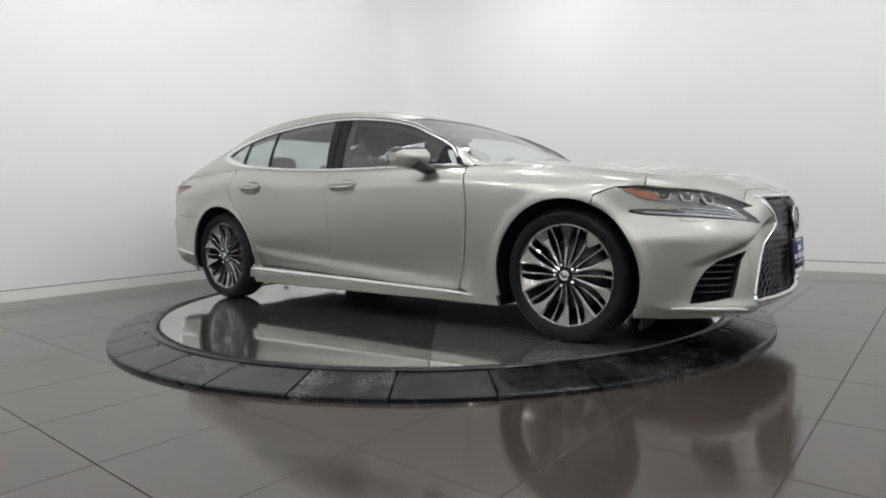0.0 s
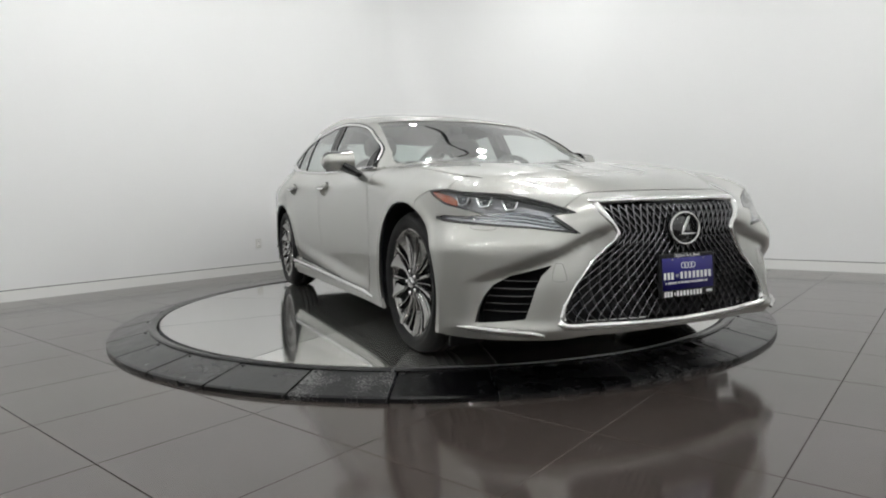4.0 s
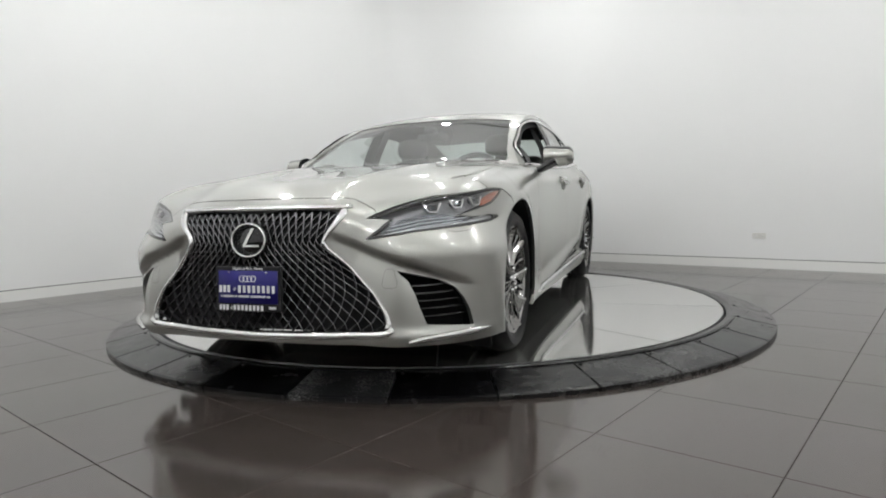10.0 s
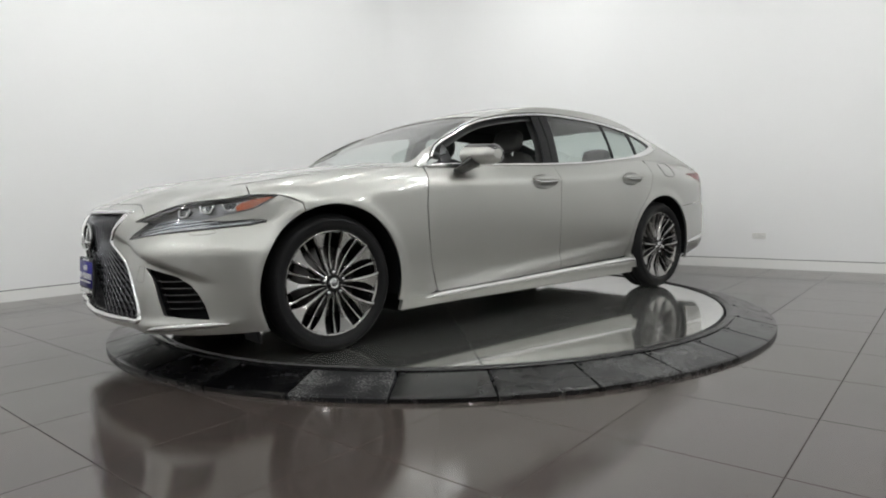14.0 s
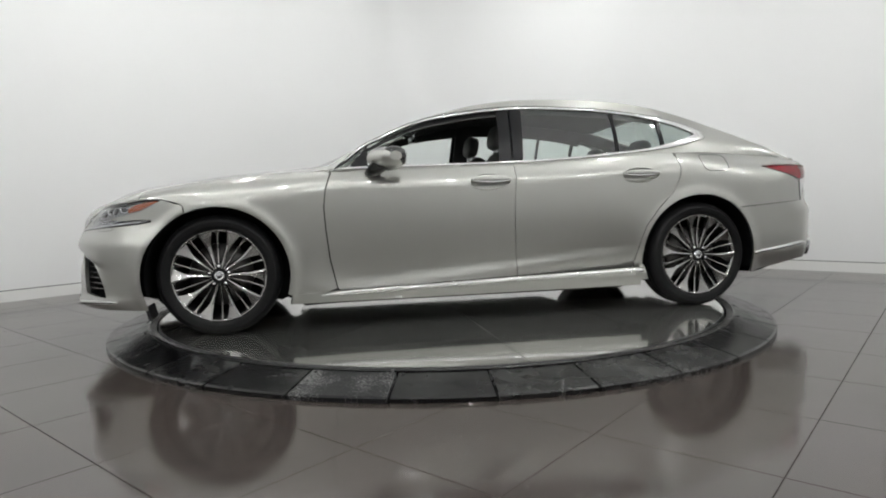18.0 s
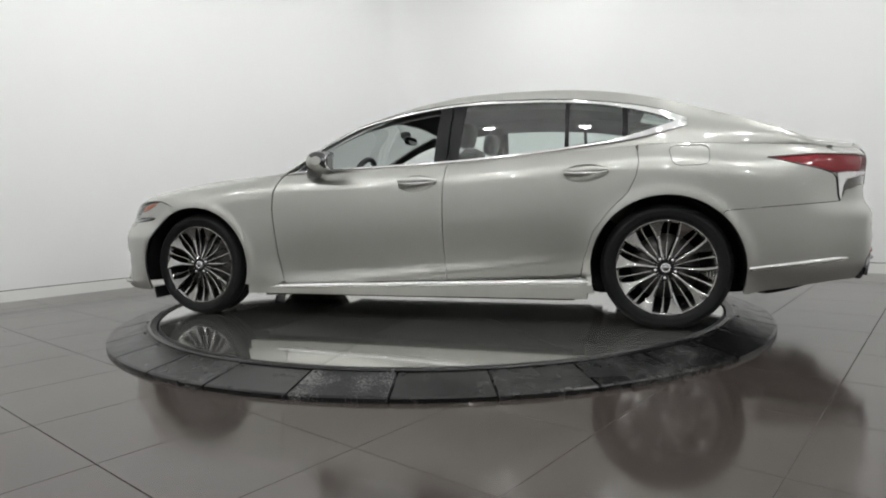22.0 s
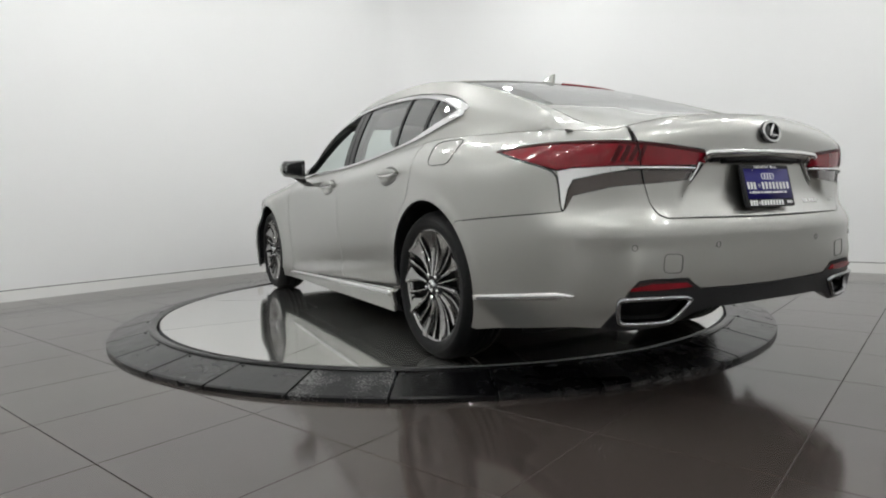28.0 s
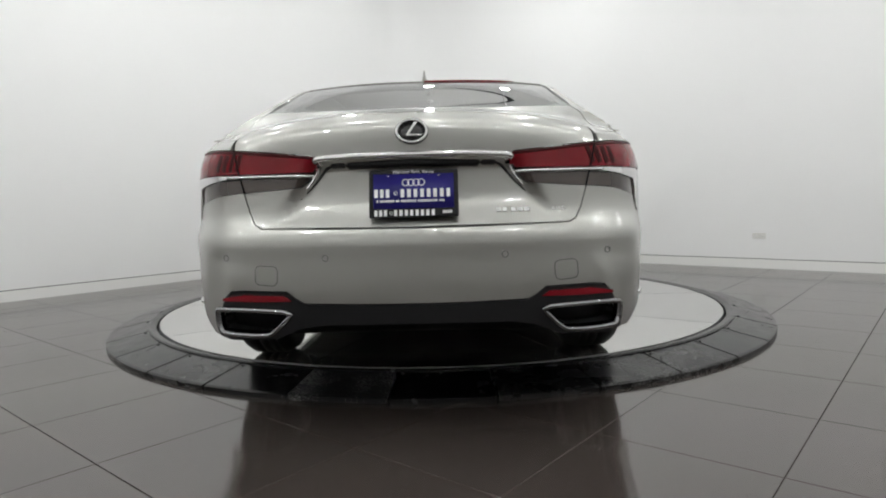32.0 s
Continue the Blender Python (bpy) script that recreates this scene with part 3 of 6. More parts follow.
def inside(px, py, poly):
    c = np.zeros(px.shape, bool)
    n = len(poly)
    for i in range(n):
        x0, y0 = poly[i]
        x1, y1 = poly[(i + 1) % n]
        if y0 == y1:
            continue
        k = ((y0 > py) != (y1 > py)) & (px < (x1 - x0) * (py - y0) / (y1 - y0) + x0)
        c ^= k
    return c


def dense(poly, step):
    out = []
    n = len(poly)
    for i in range(n):
        a, b = np.array(poly[i], float), np.array(poly[(i + 1) % n], float)
        k = max(1, int(round(np.hypot(*(b - a)) / step)))
        for j in range(k):
            out.append(a + (b - a) * j / k)
    return np.array(out)


def rounded(poly, passes=2, keep=()):
    """Corner cutting, but for the corners listed."""
    P = [np.array(p, float) for p in poly]
    K = [i in keep for i in range(len(P))]
    for _ in range(passes):
        Q, L = [], []
        n = len(P)
        for i in range(n):
            if K[i]:
                Q.append(P[i]); L.append(True)
            else:
                Q.append(P[i] * .75 + P[i - 1] * .25); L.append(False)
                Q.append(P[i] * .75 + P[(i + 1) % n] * .25); L.append(False)
        P, K = Q, L
    return [tuple(p) for p in P]


def patch(fn, outline, holes=(), step=.03, th=.012, off=0.0, gap=0.0):
    """A sheet of the surface fn inside outline, with a turned-in rim. gap draws the edge in; off lifts it along the normal."""
    loops = [dense(outline, step * .6)] + [dense(h, step * .5) for h in holes]
    if gap:
        for li, L in enumerate(loops):
            t = np.roll(L, -1, 0) - np.roll(L, 1, 0)
            n = np.stack([-t[:, 1], t[:, 0]], -1)
            n /= np.linalg.norm(n, axis=1)[:, None] + 1e-9
            area = np.sum(L[:, 0] * np.roll(L[:, 1], -1) - np.roll(L[:, 0], -1) * L[:, 1])
            sg = (1 if area > 0 else -1) * (1 if li == 0 else -1)
            loops[li] = L + n * gap * sg
    O = loops[0]
    lo, hi = O.min(0), O.max(0)
    gx, gy = np.meshgrid(np.arange(lo[0] + step / 2, hi[0], step), np.arange(lo[1] + step / 2, hi[1], step))
    gx, gy = gx.ravel(), gy.ravel()
    ok = inside(gx, gy, loops[0])
    for H in loops[1:]:
        ok &= ~inside(gx, gy, H)
    gx, gy = gx[ok], gy[ok]
    if len(gx):
        allb = np.concatenate(loops)
        dmin = np.full(len(gx), 9.)
        for b in allb:
            dmin = np.minimum(dmin, np.hypot(gx - b[0], gy - b[1]))
        gx, gy = gx[dmin > step * .42], gy[dmin > step * .42]
    pts, edges, o = [], [], 0
    for L in loops:
        n = len(L)
        pts += [Vector((float(a), float(b))) for a, b in L]
        edges += [(o + i, o + (i + 1) % n) for i in range(n)]
        o += n
    pts += [Vector((float(a), float(b))) for a, b in zip(gx, gy)]
    vs, _, fs, *_ = delaunay_2d_cdt(pts, edges, [], 0, 1e-7)
    uv = np.array([(p.x, p.y) for p in vs])
    fs = np.array([f for f in fs if len(f) == 3])
    ea, eb = uv[fs[:, 1]] - uv[fs[:, 0]], uv[fs[:, 2]] - uv[fs[:, 0]]
    fs = fs[np.abs(ea[:, 0] * eb[:, 1] - ea[:, 1] * eb[:, 0]) > 1.5e-6]      # no slivers
    c = uv[fs].mean(1)
    ok = inside(c[:, 0], c[:, 1], loops[0])
    for H in loops[1:]:
        ok &= ~inside(c[:, 0], c[:, 1], H)
    fs = fs[ok]
    P = fn(uv[:, 0], uv[:, 1])
    N = normals(fn, uv[:, 0], uv[:, 1])
    P = P + N * off
    a, b, d = P[fs[:, 0]], P[fs[:, 1]], P[fs[:, 2]]
    fn_ = np.cross(b - a, d - a)
    flip = (fn_ * N[fs].mean(1)).sum(1) < 0
    fs[flip] = fs[flip][:, ::-1]
    F = [tuple(f) for f in fs]
    if th:
        seen = {}
        for f in F:
            for i in range(3):
                e = (f[i], f[(i + 1) % 3])
                seen[e] = 1
        rim = [e for e in seen if (e[1], e[0]) not in seen]
        ids = sorted({i for e in rim for i in e})
        m = {i: k for k, i in enumerate(ids)}
        base = len(P)
        r0, r1, r2 = P[ids], P[ids] - N[ids] * min(.002, th * .3), P[ids] - N[ids] * th
        k = len(ids)
        P = np.concatenate([P, r0, r2])
        for i, j in rim:
            F.append((base + m[j], base + m[i], base + k + m[i], base + k + m[j]))
    return P, F


def flip_y(P, F):
    return np.asarray(P) * (1, -1, 1), [tuple(f)[::-1] for f in F]


# ---- outlines of the panels ----
def SX(*pts):
    """Side points (x, z) in the flank's own measure."""
    return [(float(s_x(x)), z) for x, z in pts]


def SF(*pts):
    """Front points (y, z)."""
    return [(math.copysign(float(s_fy(abs(y))), y), z) for y, z in pts]


def SR(*pts):
    """Rear points (y, z)."""
    return [(float(s_ry(y)) if y >= 0 else 2 * S_END - float(s_ry(-y)), z) for y, z in pts]


def arc_pts(cx, r, a0, a1, n=22):
    return [(cx + r * math.cos(radians(a0 + (a1 - a0) * i / n)), .355 + r * math.sin(radians(a0 + (a1 - a0) * i / n))) for i in range(n + 1)]


def top_line(sa, sb, n=14):
    return [(float(s), float(Z1(s))) for s in np.linspace(sa, sb, n)]


def whole_front(half):
    """An outline given from the centre line round the left half and back to it, completed by its mirror image."""
    return half + [(-s, z) for s, z in half[::-1] if s > 1e-6]


def whole_rear(half):
    return half + [(2 * S_END - s, z) for s, z in half[::-1] if s < S_END - 1e-6]


AF, AR = .408, .412
SILL_Z = lin([1.2, .9, .0, -1.14], [.225, .235, .262, .292])       # lower edge of the doors
DOOR_F = [(.876, .25), (.915, .425), (.935, .608), (.943, .741), (.930, .85), (.905, .92)]
DOOR_M = [(-.273, .27), (-.262, .45), (-.257, .60), (-.262, .80), (-.275, .96)]
DOOR_R = [(-1.09, .30), (-1.113, .408), (-1.165, .563), (-1.262, .691), (-1.359, .783), (-1.405, .88), (-1.418, .95), (-1.410, 1.02)]
Q_SEAM = [(-1.868, .674), (-2.1, .690), (-2.30, .702), (-2.43, .711)]

# headlamp: the upper edge from the inner tip to the rear tip, then the lower edge back to the inner tip
LAMP_UP = SF((.495, .700), (.535, .720), (.60, .745), (.67, .766), (.745, .784)) + SX((2.07, .801), (1.95, .814), (1.857, .812))
LAMP_LO = SX((1.90, .786), (1.974, .750), (2.10, .722), (2.19, .700), (2.10, .692), (1.99, .697), (1.918, .694), (1.918, .685), (1.99, .673)) + SF((.80, .657), (.66, .642), (.49, .616), (.585, .694), (.545, .698))
LAMP = LAMP_UP + LAMP_LO
GRILLE = [(0, .740), (.20, .740), (.408, .737), (.388, .700), (.342, .640), (.323, .612), (.340, .585), (.428, .507), (.516, .402), (.552, .327), (.562, .278), (.552, .256), (.46, .250), (.20, .244), (0, .242)]
INTAKE = [(.598, .489), (.670, .466), (.728, .447), (.772, .412), (.792, .370), (.806, .318), (.814, .257), (.760, .266), (.684, .278), (.668, .333), (.652, .397), (.632, .450)]
# tail lamp: upper edge from the front tip to the inner end, then the lower edge back
TAIL_UP = SX((-2.084, .956), (-2.2, .963), (-2.33, .966)) + SR((.72, .958), (.615, .948), (.50, .937), (.345, .922))
TAIL_LO = SR((.330, .902), (.355, .849), (.395, .818), (.50, .810), (.605, .804), (.68, .800), (.735, .795)) + SX((-2.475, .768), (-2.445, .714), (-2.432, .735), (-2.426, .800), (-2.418, .858), (-2.33, .886), (-2.18, .928))
TAIL = TAIL_UP + TAIL_LO
SPLIT = [(.650, .99), (.636, .93), (.624, .86), (.609, .80), (.586, .73), (.560, .692), (.530, .679)]

# windows, seen from the side
DLO_TOP = [(.86, .986), (.79, 1.036), (.74, 1.080), (.6, 1.160), (.41, 1.247), (.2, 1.305), (-.05, 1.345), (-.31, 1.368), (-.67, 1.366), (-1.02, 1.343), (-1.26, 1.310), (-1.48, 1.259), (-1.60, 1.215), (-1.672, 1.178)]
DLO_LOW = [(.86, .975), (.73, .980), (.24, .990), (-.29, 1.004), (-.70, 1.026), (-1.08, 1.059), (-1.38, 1.099), (-1.54, 1.138)]
DT = spline([a for a, b in DLO_TOP], [b for a, b in DLO_TOP])
DL = spline([a for a, b in DLO_LOW] + [-1.672], [b for a, b in DLO_LOW] + [1.176])

car = tagged(empty("car"), "champagne silver luxury saloon car with its driver's window open", "car")


def fair(ob):
    """Where the flanks roll over into the bonnet and the boot lid, one shading runs across the join."""
    me = ob.data
    k = np.arange(0, len(_sd), 4)
    k = k[(_tp[k, 0] > 1.15) | (_tp[k, 0] < -2.28)]
    ridge = _tp[k]
    n = normals(belt, _sd[k], Z1(_sd[k]) - .004) + normals(top, np.clip(ridge[:, 0], X_REAR + .01, X_FRONT - .012), np.maximum(ridge[:, 1] - .01, 0))
    n /= np.linalg.norm(n, axis=1)[:, None]
    co = np.array([v.co for v in me.vertices])
    vn = np.array([v.vector for v in me.vertex_normals])
    side = np.where(co[:, 1] < 0, -1.0, 1.0)
    q, w = co.copy(), vn.copy()
    q[:, 1] *= side
    w[:, 1] *= side
    for lo in range(0, len(q), 2000):
        d = np.linalg.norm(q[lo:lo + 2000, None] - ridge[None], axis=2)
        i, dist = d.argmin(1), d.min(1)
        same = (w[lo:lo + 2000] * n[i]).sum(1) > .6
        f = (np.exp(-(dist / .045) ** 2) * same)[:, None]
        w[lo:lo + 2000] = w[lo:lo + 2000] * (1 - f) + n[i] * f
    w[:, 1] *= side
    w /= np.linalg.norm(w, axis=1)[:, None]
    me.normals_split_custom_set_from_vertices([tuple(v) for v in w])


def cpart(name, pf, material, parent=None, label="", smooth=True, blend=False):
    ob = mesh_ob(name, pf[0], pf[1], material, parent or car, label, smooth)
    if blend:
        fair(ob)
    return ob


def pair(name, pf, material, label="", blend=False):
    return cpart(name, pf, material, None, label, blend=blend), cpart(name, flip_y(*pf), material, None, label, blend=blend)


def hood_y(x):
    """Half width of the bonnet: it reaches out over the crest of the wings."""
    return min(float(np.interp(x, [.92, .96, 1.05, 1.19, 1.4, 2.0], [.660, .680, .722, .775, .775, .775])), float(edge(x)[0]) - .012)


def e1(x):
    return float(ZE1(x))


HOOK = [(.44, .779), (.49, .756), (.524, .736)]      # the bonnet's shut line drops to the lamp here


def build_front():
    half = top_line(0, float(s_fy(.38)), 8) + SF(*HOOK) + [LAMP_UP[1], LAMP_UP[0]] + LAMP_LO[::-1] + [LAMP_UP[-1]] + SX((1.80, .795), (1.74, .772)) \
        + [SX(p)[0] for p in arc_pts(1.5625, AF, 66, -22)] + [(float(s), .198 - .020 * (s / 1.1)) for s in np.linspace(float(s_x(1.94)), 0, 24)]
    g = SF(*GRILLE)
    bumper = cpart("front_bumper", patch(belt, whole_front(half), [whole_front(g), SF(*INTAKE), [(-a, b) for a, b in SF(*INTAKE)]], step=.0125, th=.022, gap=.0026), M_PAINT, blend=True)
    # wings: the flank and a narrow strip of its crest
    fl = [SX(p)[0] for p in arc_pts(1.5625, AF, 66, 198)] + SX((1.15, .222), (.93, .23)) + SX(*[(x + .003, z) for x, z in DOOR_F]) + SX((.895, e1(.895))) \
        + top_line(float(s_x(.91)), float(s_x(1.99)), 20) + SX((1.985, .812)) + LAMP_UP[6:] + SX((1.80, .797), (1.74, .774))
    A = patch(belt, fl, step=.022, th=.02, gap=.002)
    xs = np.linspace(.93, 1.93, 24)
    B = patch(top, [(x, float(edge(x)[0])) for x in xs] + [(x, hood_y(x) + .002) for x in xs[::-1]], step=.02, th=.02)
    pair("wing", merge(A, B), M_PAINT, blend=True)
    # bonnet: its top, and the noses that come down to the lamps
    hb = [(X_FRONT - .003, 0), (X_FRONT - .004, .2)] + [(x, float(edge(x)[0])) for x in np.linspace(2.385, 2.03, 16)] + [(x, hood_y(x) - .002) for x in np.linspace(1.95, .965, 28)] + [(.985, .63), (1.03, .54), (1.072, .40), (1.098, .2)]
    hb = hb + [(1.105, 0)] + [(x, -y) for x, y in hb[::-1][:-1]]
    nose = [(float(s_fy(.385)), .786)] + SF(*HOOK) + [LAMP_UP[1]] + LAMP_UP[2:6] + SX((1.99, .814)) + top_line(float(s_x(1.99)), float(s_fy(.385)), 14)
    N = patch(belt, nose, step=.016, th=.02)
    cpart("bonnet", merge(patch(top, hb, step=.022, th=.02), N, flip_y(*N)), M_PAINT, blend=True)
    cowl = [(1.115, 0), (1.108, .2), (1.082, .4), (1.04, .54), (.975, .672), (.925, .658), (.982, .55), (1.03, .4), (1.05, .2), (1.056, 0)]
    cowl = cowl + [(x, -y) for x, y in cowl[::-1][1:-1]]
    cpart("cowl_panel", patch(top, cowl, step=.03, th=.015, off=-.012), M_PLASTIC, label="black plastic scuttle panel")
    return bumper


HANDLES = ((.028, -.228, .878), (-1.005, -1.258, .903))


def almond(x0, x1, z, k=1.0):
    """The outline of the hollow behind a door handle, drawn in to k of its size."""
    c = (x0 + x1) / 2
    pts = [(q, 1) for q in np.linspace(.0, 1, 18)] + [(q, -1) for q in np.linspace(.97, .03, 16)]
    return [(c + (x0 + (x1 - x0) * q - c) * k, z + k * (sg * .049 * math.sin(math.pi * min(q ** .8, 1.0)) ** .55 if 0 < q < 1 else 0.0) + .008 * (q - .5)) for q, sg in pts]


def sash(x0, x1):
    """The strip of a door between its shoulder and the window trim."""
    xs = np.linspace(x0, x1, 14)
    return patch(cheek, [(x, e1(x) - .002) for x in xs] + [(x, max(float(DL(x)), e1(x) + .004)) for x in xs[::-1]], step=.03, th=.01)


def build_doors():
    fd = SX(*DOOR_F) + SX((.885, e1(.885))) + top_line(float(s_x(.88)), float(s_x(-.275)), 14) + SX(*DOOR_M[::-1]) + [(float(s_x(x)), float(SILL_Z(x))) for x in np.linspace(-.26, .86, 10)]
    fdoors = pair("front_door", merge(patch(belt, fd, [SX(*almond(*HANDLES[0]))], step=.026, th=.03, gap=.002), sash(.86, -.273)), M_PAINT)
    rd = SX(*DOOR_M) + top_line(float(s_x(-.276)), float(s_x(-1.395)), 14) + SX(*DOOR_R[::-1]) + [(float(s_x(x)), float(SILL_Z(x))) for x in np.linspace(-1.08, -.28, 8)]
    rb = sash(-.279, -1.407)
    rdoors = pair("rear_door", merge(patch(belt, rd, [SX(*almond(*HANDLES[1]))], step=.026, th=.03, gap=.002), rb), M_PAINT)
    # sills
    sl = [(float(s_x(x)), float(SILL_Z(x)) - .003) for x in np.linspace(1.145, -1.13, 20)] + SX((-1.13, .170), (-.5, .168), (.3, .165), (1.155, .165))
    pair("sill", patch(belt, sl, step=.026, th=.02), M_PAINT)
    for a in (1, -1):
        xs = np.linspace(.98, -1.135, 40)
        s = s_x(xs)
        z = SILL_Z(xs) - .018
        Pp = belt(s, z)
        N = normals(belt, s, z)
        V, F = sweep(Pp + N * .014, N, np.interp(xs, [-1.135, .85, .98], [.030, .030, .004]), .02)
        cpart("sill_trim", (V, F) if a > 0 else flip_y(V, F), M_CHROME, label="bright chrome sill trim")
    return fdoors, rdoors


def build_rear():
    qt = SX((-1.10, .205), (-1.087, .285)) + SX(*DOOR_R[1:]) + top_line(float(s_x(-1.412)), float(s_ry(.660)), 30) + SR((.658, .954)) + [TAIL_UP[3]] + TAIL_UP[2::-1] + TAIL_LO[::-1][:6] + SX(*Q_SEAM[::-1]) + [SX(p)[0] for p in arc_pts(-1.5625, AR, 134, -21, 34)]
    A = patch(belt, qt, step=.024, th=.02, gap=.002)
    # roof pillar, behind the windows
    xs = np.linspace(-1.40, -2.415, 28)
    low = [(x, e1(x)) for x in xs]
    upp = [(x, float(edge(x)[1])) for x in xs[::-1]]
    pil = [(x, float(DL(x)) - .004) for x in np.linspace(-1.672, -1.40, 8)]
    pilt = [(x, float(DT(x)) + .012) for x in np.linspace(-1.34, -1.672, 8)]
    C = patch(cheek, low + upp + [(-1.34, float(edge(-1.34)[1]))] + pilt + pil, step=.024, th=.003)
    xt = np.linspace(-1.34, LID_END, 34)
    D = patch(top, [(x, float(edge(x)[0])) for x in xt] + [(x, min(rear_glass_y(x) + .004, float(edge(x)[0]) - .002)) for x in xt[::-1]], step=.024, th=.015)
    xu = np.linspace(-2.0, LID_END - .01, 16)
    U = patch(top, [(x, float(edge(x)[0]) - .001) for x in xu] + [(x, rear_glass_y(x) - .04) for x in xu[::-1]], step=.03, th=.01, off=-.007)
    pair("rear_quarter", merge(A, C, D, U), M_PAINT, blend=True)
    # bumper
    half = SR((0, .672), (.25, .674), *SPLIT[::-1][:4]) + TAIL_LO[4:9] + SX(*Q_SEAM[::-1]) \
        + [SX(p)[0] for p in arc_pts(-1.5625, AR, 134, 199)] + SX((-1.98, .215), (-2.2, .245), (-2.45, .285)) + SR((.765, .29), (.720, .36), (.682, .43), (.652, .462), (.60, .466), (.445, .462), (.415, .437), (.385, .420), (.2, .416), (0, .415))
    half = half[::-1]
    loop = whole_rear(half)
    bumper = cpart("rear_bumper", patch(belt, loop, step=.024, th=.02, gap=.002), M_PAINT)
    # boot lid: top and back
    back = top_line(S_END, float(s_ry(.650)), 12) + SR((.650, .954), (.615, .950), (.50, .939), (.345, .924)) + TAIL_LO[:5] + SR(*SPLIT[3:]) + SR((.25, .677), (0, .675))
    A = patch(belt, whole_rear(back), step=.022, th=.02, gap=.002)
    tl = [(-2.222, 0), (-2.215, .3), (-2.16, .5)] + [(x, rear_glass_y(x)) for x in np.linspace(-2.11, LID_END, 14)] + [(x, float(edge(x)[0])) for x in np.linspace(LID_END - .004, X_REAR + .001, 10)] + [(X_REAR + .0005, 0)]
    B = patch(top, tl + [(x, -y) for x, y in tl[::-1][1:-1]], step=.026, th=.02)
    lid = cpart("boot_lid", merge(A, B), M_PAINT, blend=True)
    return bumper, lid


def rear_glass_y(x):
    """Half width of the rear screen's opening, and of the boot lid behind it."""
    ye = float(edge(x)[0])
    return float(np.interp(x, [-2.62, -2.5, -2.36, -2.2, -2.11, -1.9, -1.3], [.648, .655, .658, .655, .636, ye - .035, ye - .03]))


LID_END = float(_tp[np.argmin(np.abs(_tp[:, 1] - .650) + (_tp[:, 0] > 0)), 0])      # where the lid's side meets its rear edge


def post_w(x):
    """Width of the windscreen post as seen from above."""
    return float(np.interp(x, [.20, .25, .52, .74, .84, .93], [.079, .079, .060, .044, .048, .080]))


def build_roof():
    rx = np.linspace(.245, -1.36, 30)
    half = [(.212, 0), (.216, .3), (.230, .55)] + [(x, float(edge(x)[0])) for x in rx] + [(-1.40, .55), (-1.44, .3), (-1.45, 0)]
    A = patch(top, half + [(x, -y) for x, y in half[::-1][1:-1]], step=.035, th=.015)
    pieces = [A]
    for sg in (1, -1):
        xs = np.linspace(.93, -1.345, 50)
        ra = patch(cheek, [(x, float(edge(x)[1])) for x in xs] + [(x, max(float(DT(min(x, .86))) + .010, e1(x) + .004) if x < .86 else e1(x) + .003) for x in xs[::-1]], step=.024, th=.012)
        xa = np.linspace(.93, .250, 20)
        rb = patch(top, [(x, float(edge(x)[0])) for x in xa] + [(x, float(edge(x)[0]) - post_w(x)) for x in xa[::-1]], step=.024, th=.012)
        pieces += [ra, rb] if sg > 0 else [flip_y(*ra), flip_y(*rb)]
    cpart("roof", merge(*pieces), M_PAINT)
    # screens
    wb = [(1.058, 0), (1.053, .2), (1.033, .4), (.985, .55), (.93, .655)]
    wt = [(x, float(edge(x)[0]) - post_w(x) - .002) for x in np.linspace(.90, .245, 18)] + [(.228, .55), (.214, .3), (.210, 0)]
    w = wb + wt
    cpart("windscreen", patch(top, w + [(x, -y) for x, y in w[::-1][1:-1]], step=.05, th=0, off=-.006), M_WGLASS, label="clear curved windscreen")
    g = [(-1.452, 0), (-1.442, .3), (-1.402, .55)] + [(x, rear_glass_y(x)) for x in np.linspace(-1.375, -2.10, 16)] + [(-2.15, .5), (-2.207, .3), (-2.215, 0)]
    cpart("rear_screen", patch(top, g + [(x, -y) for x, y in g[::-1][1:-1]], step=.05, th=0, off=-.006), M_RGLASS, label="sloping rear screen")


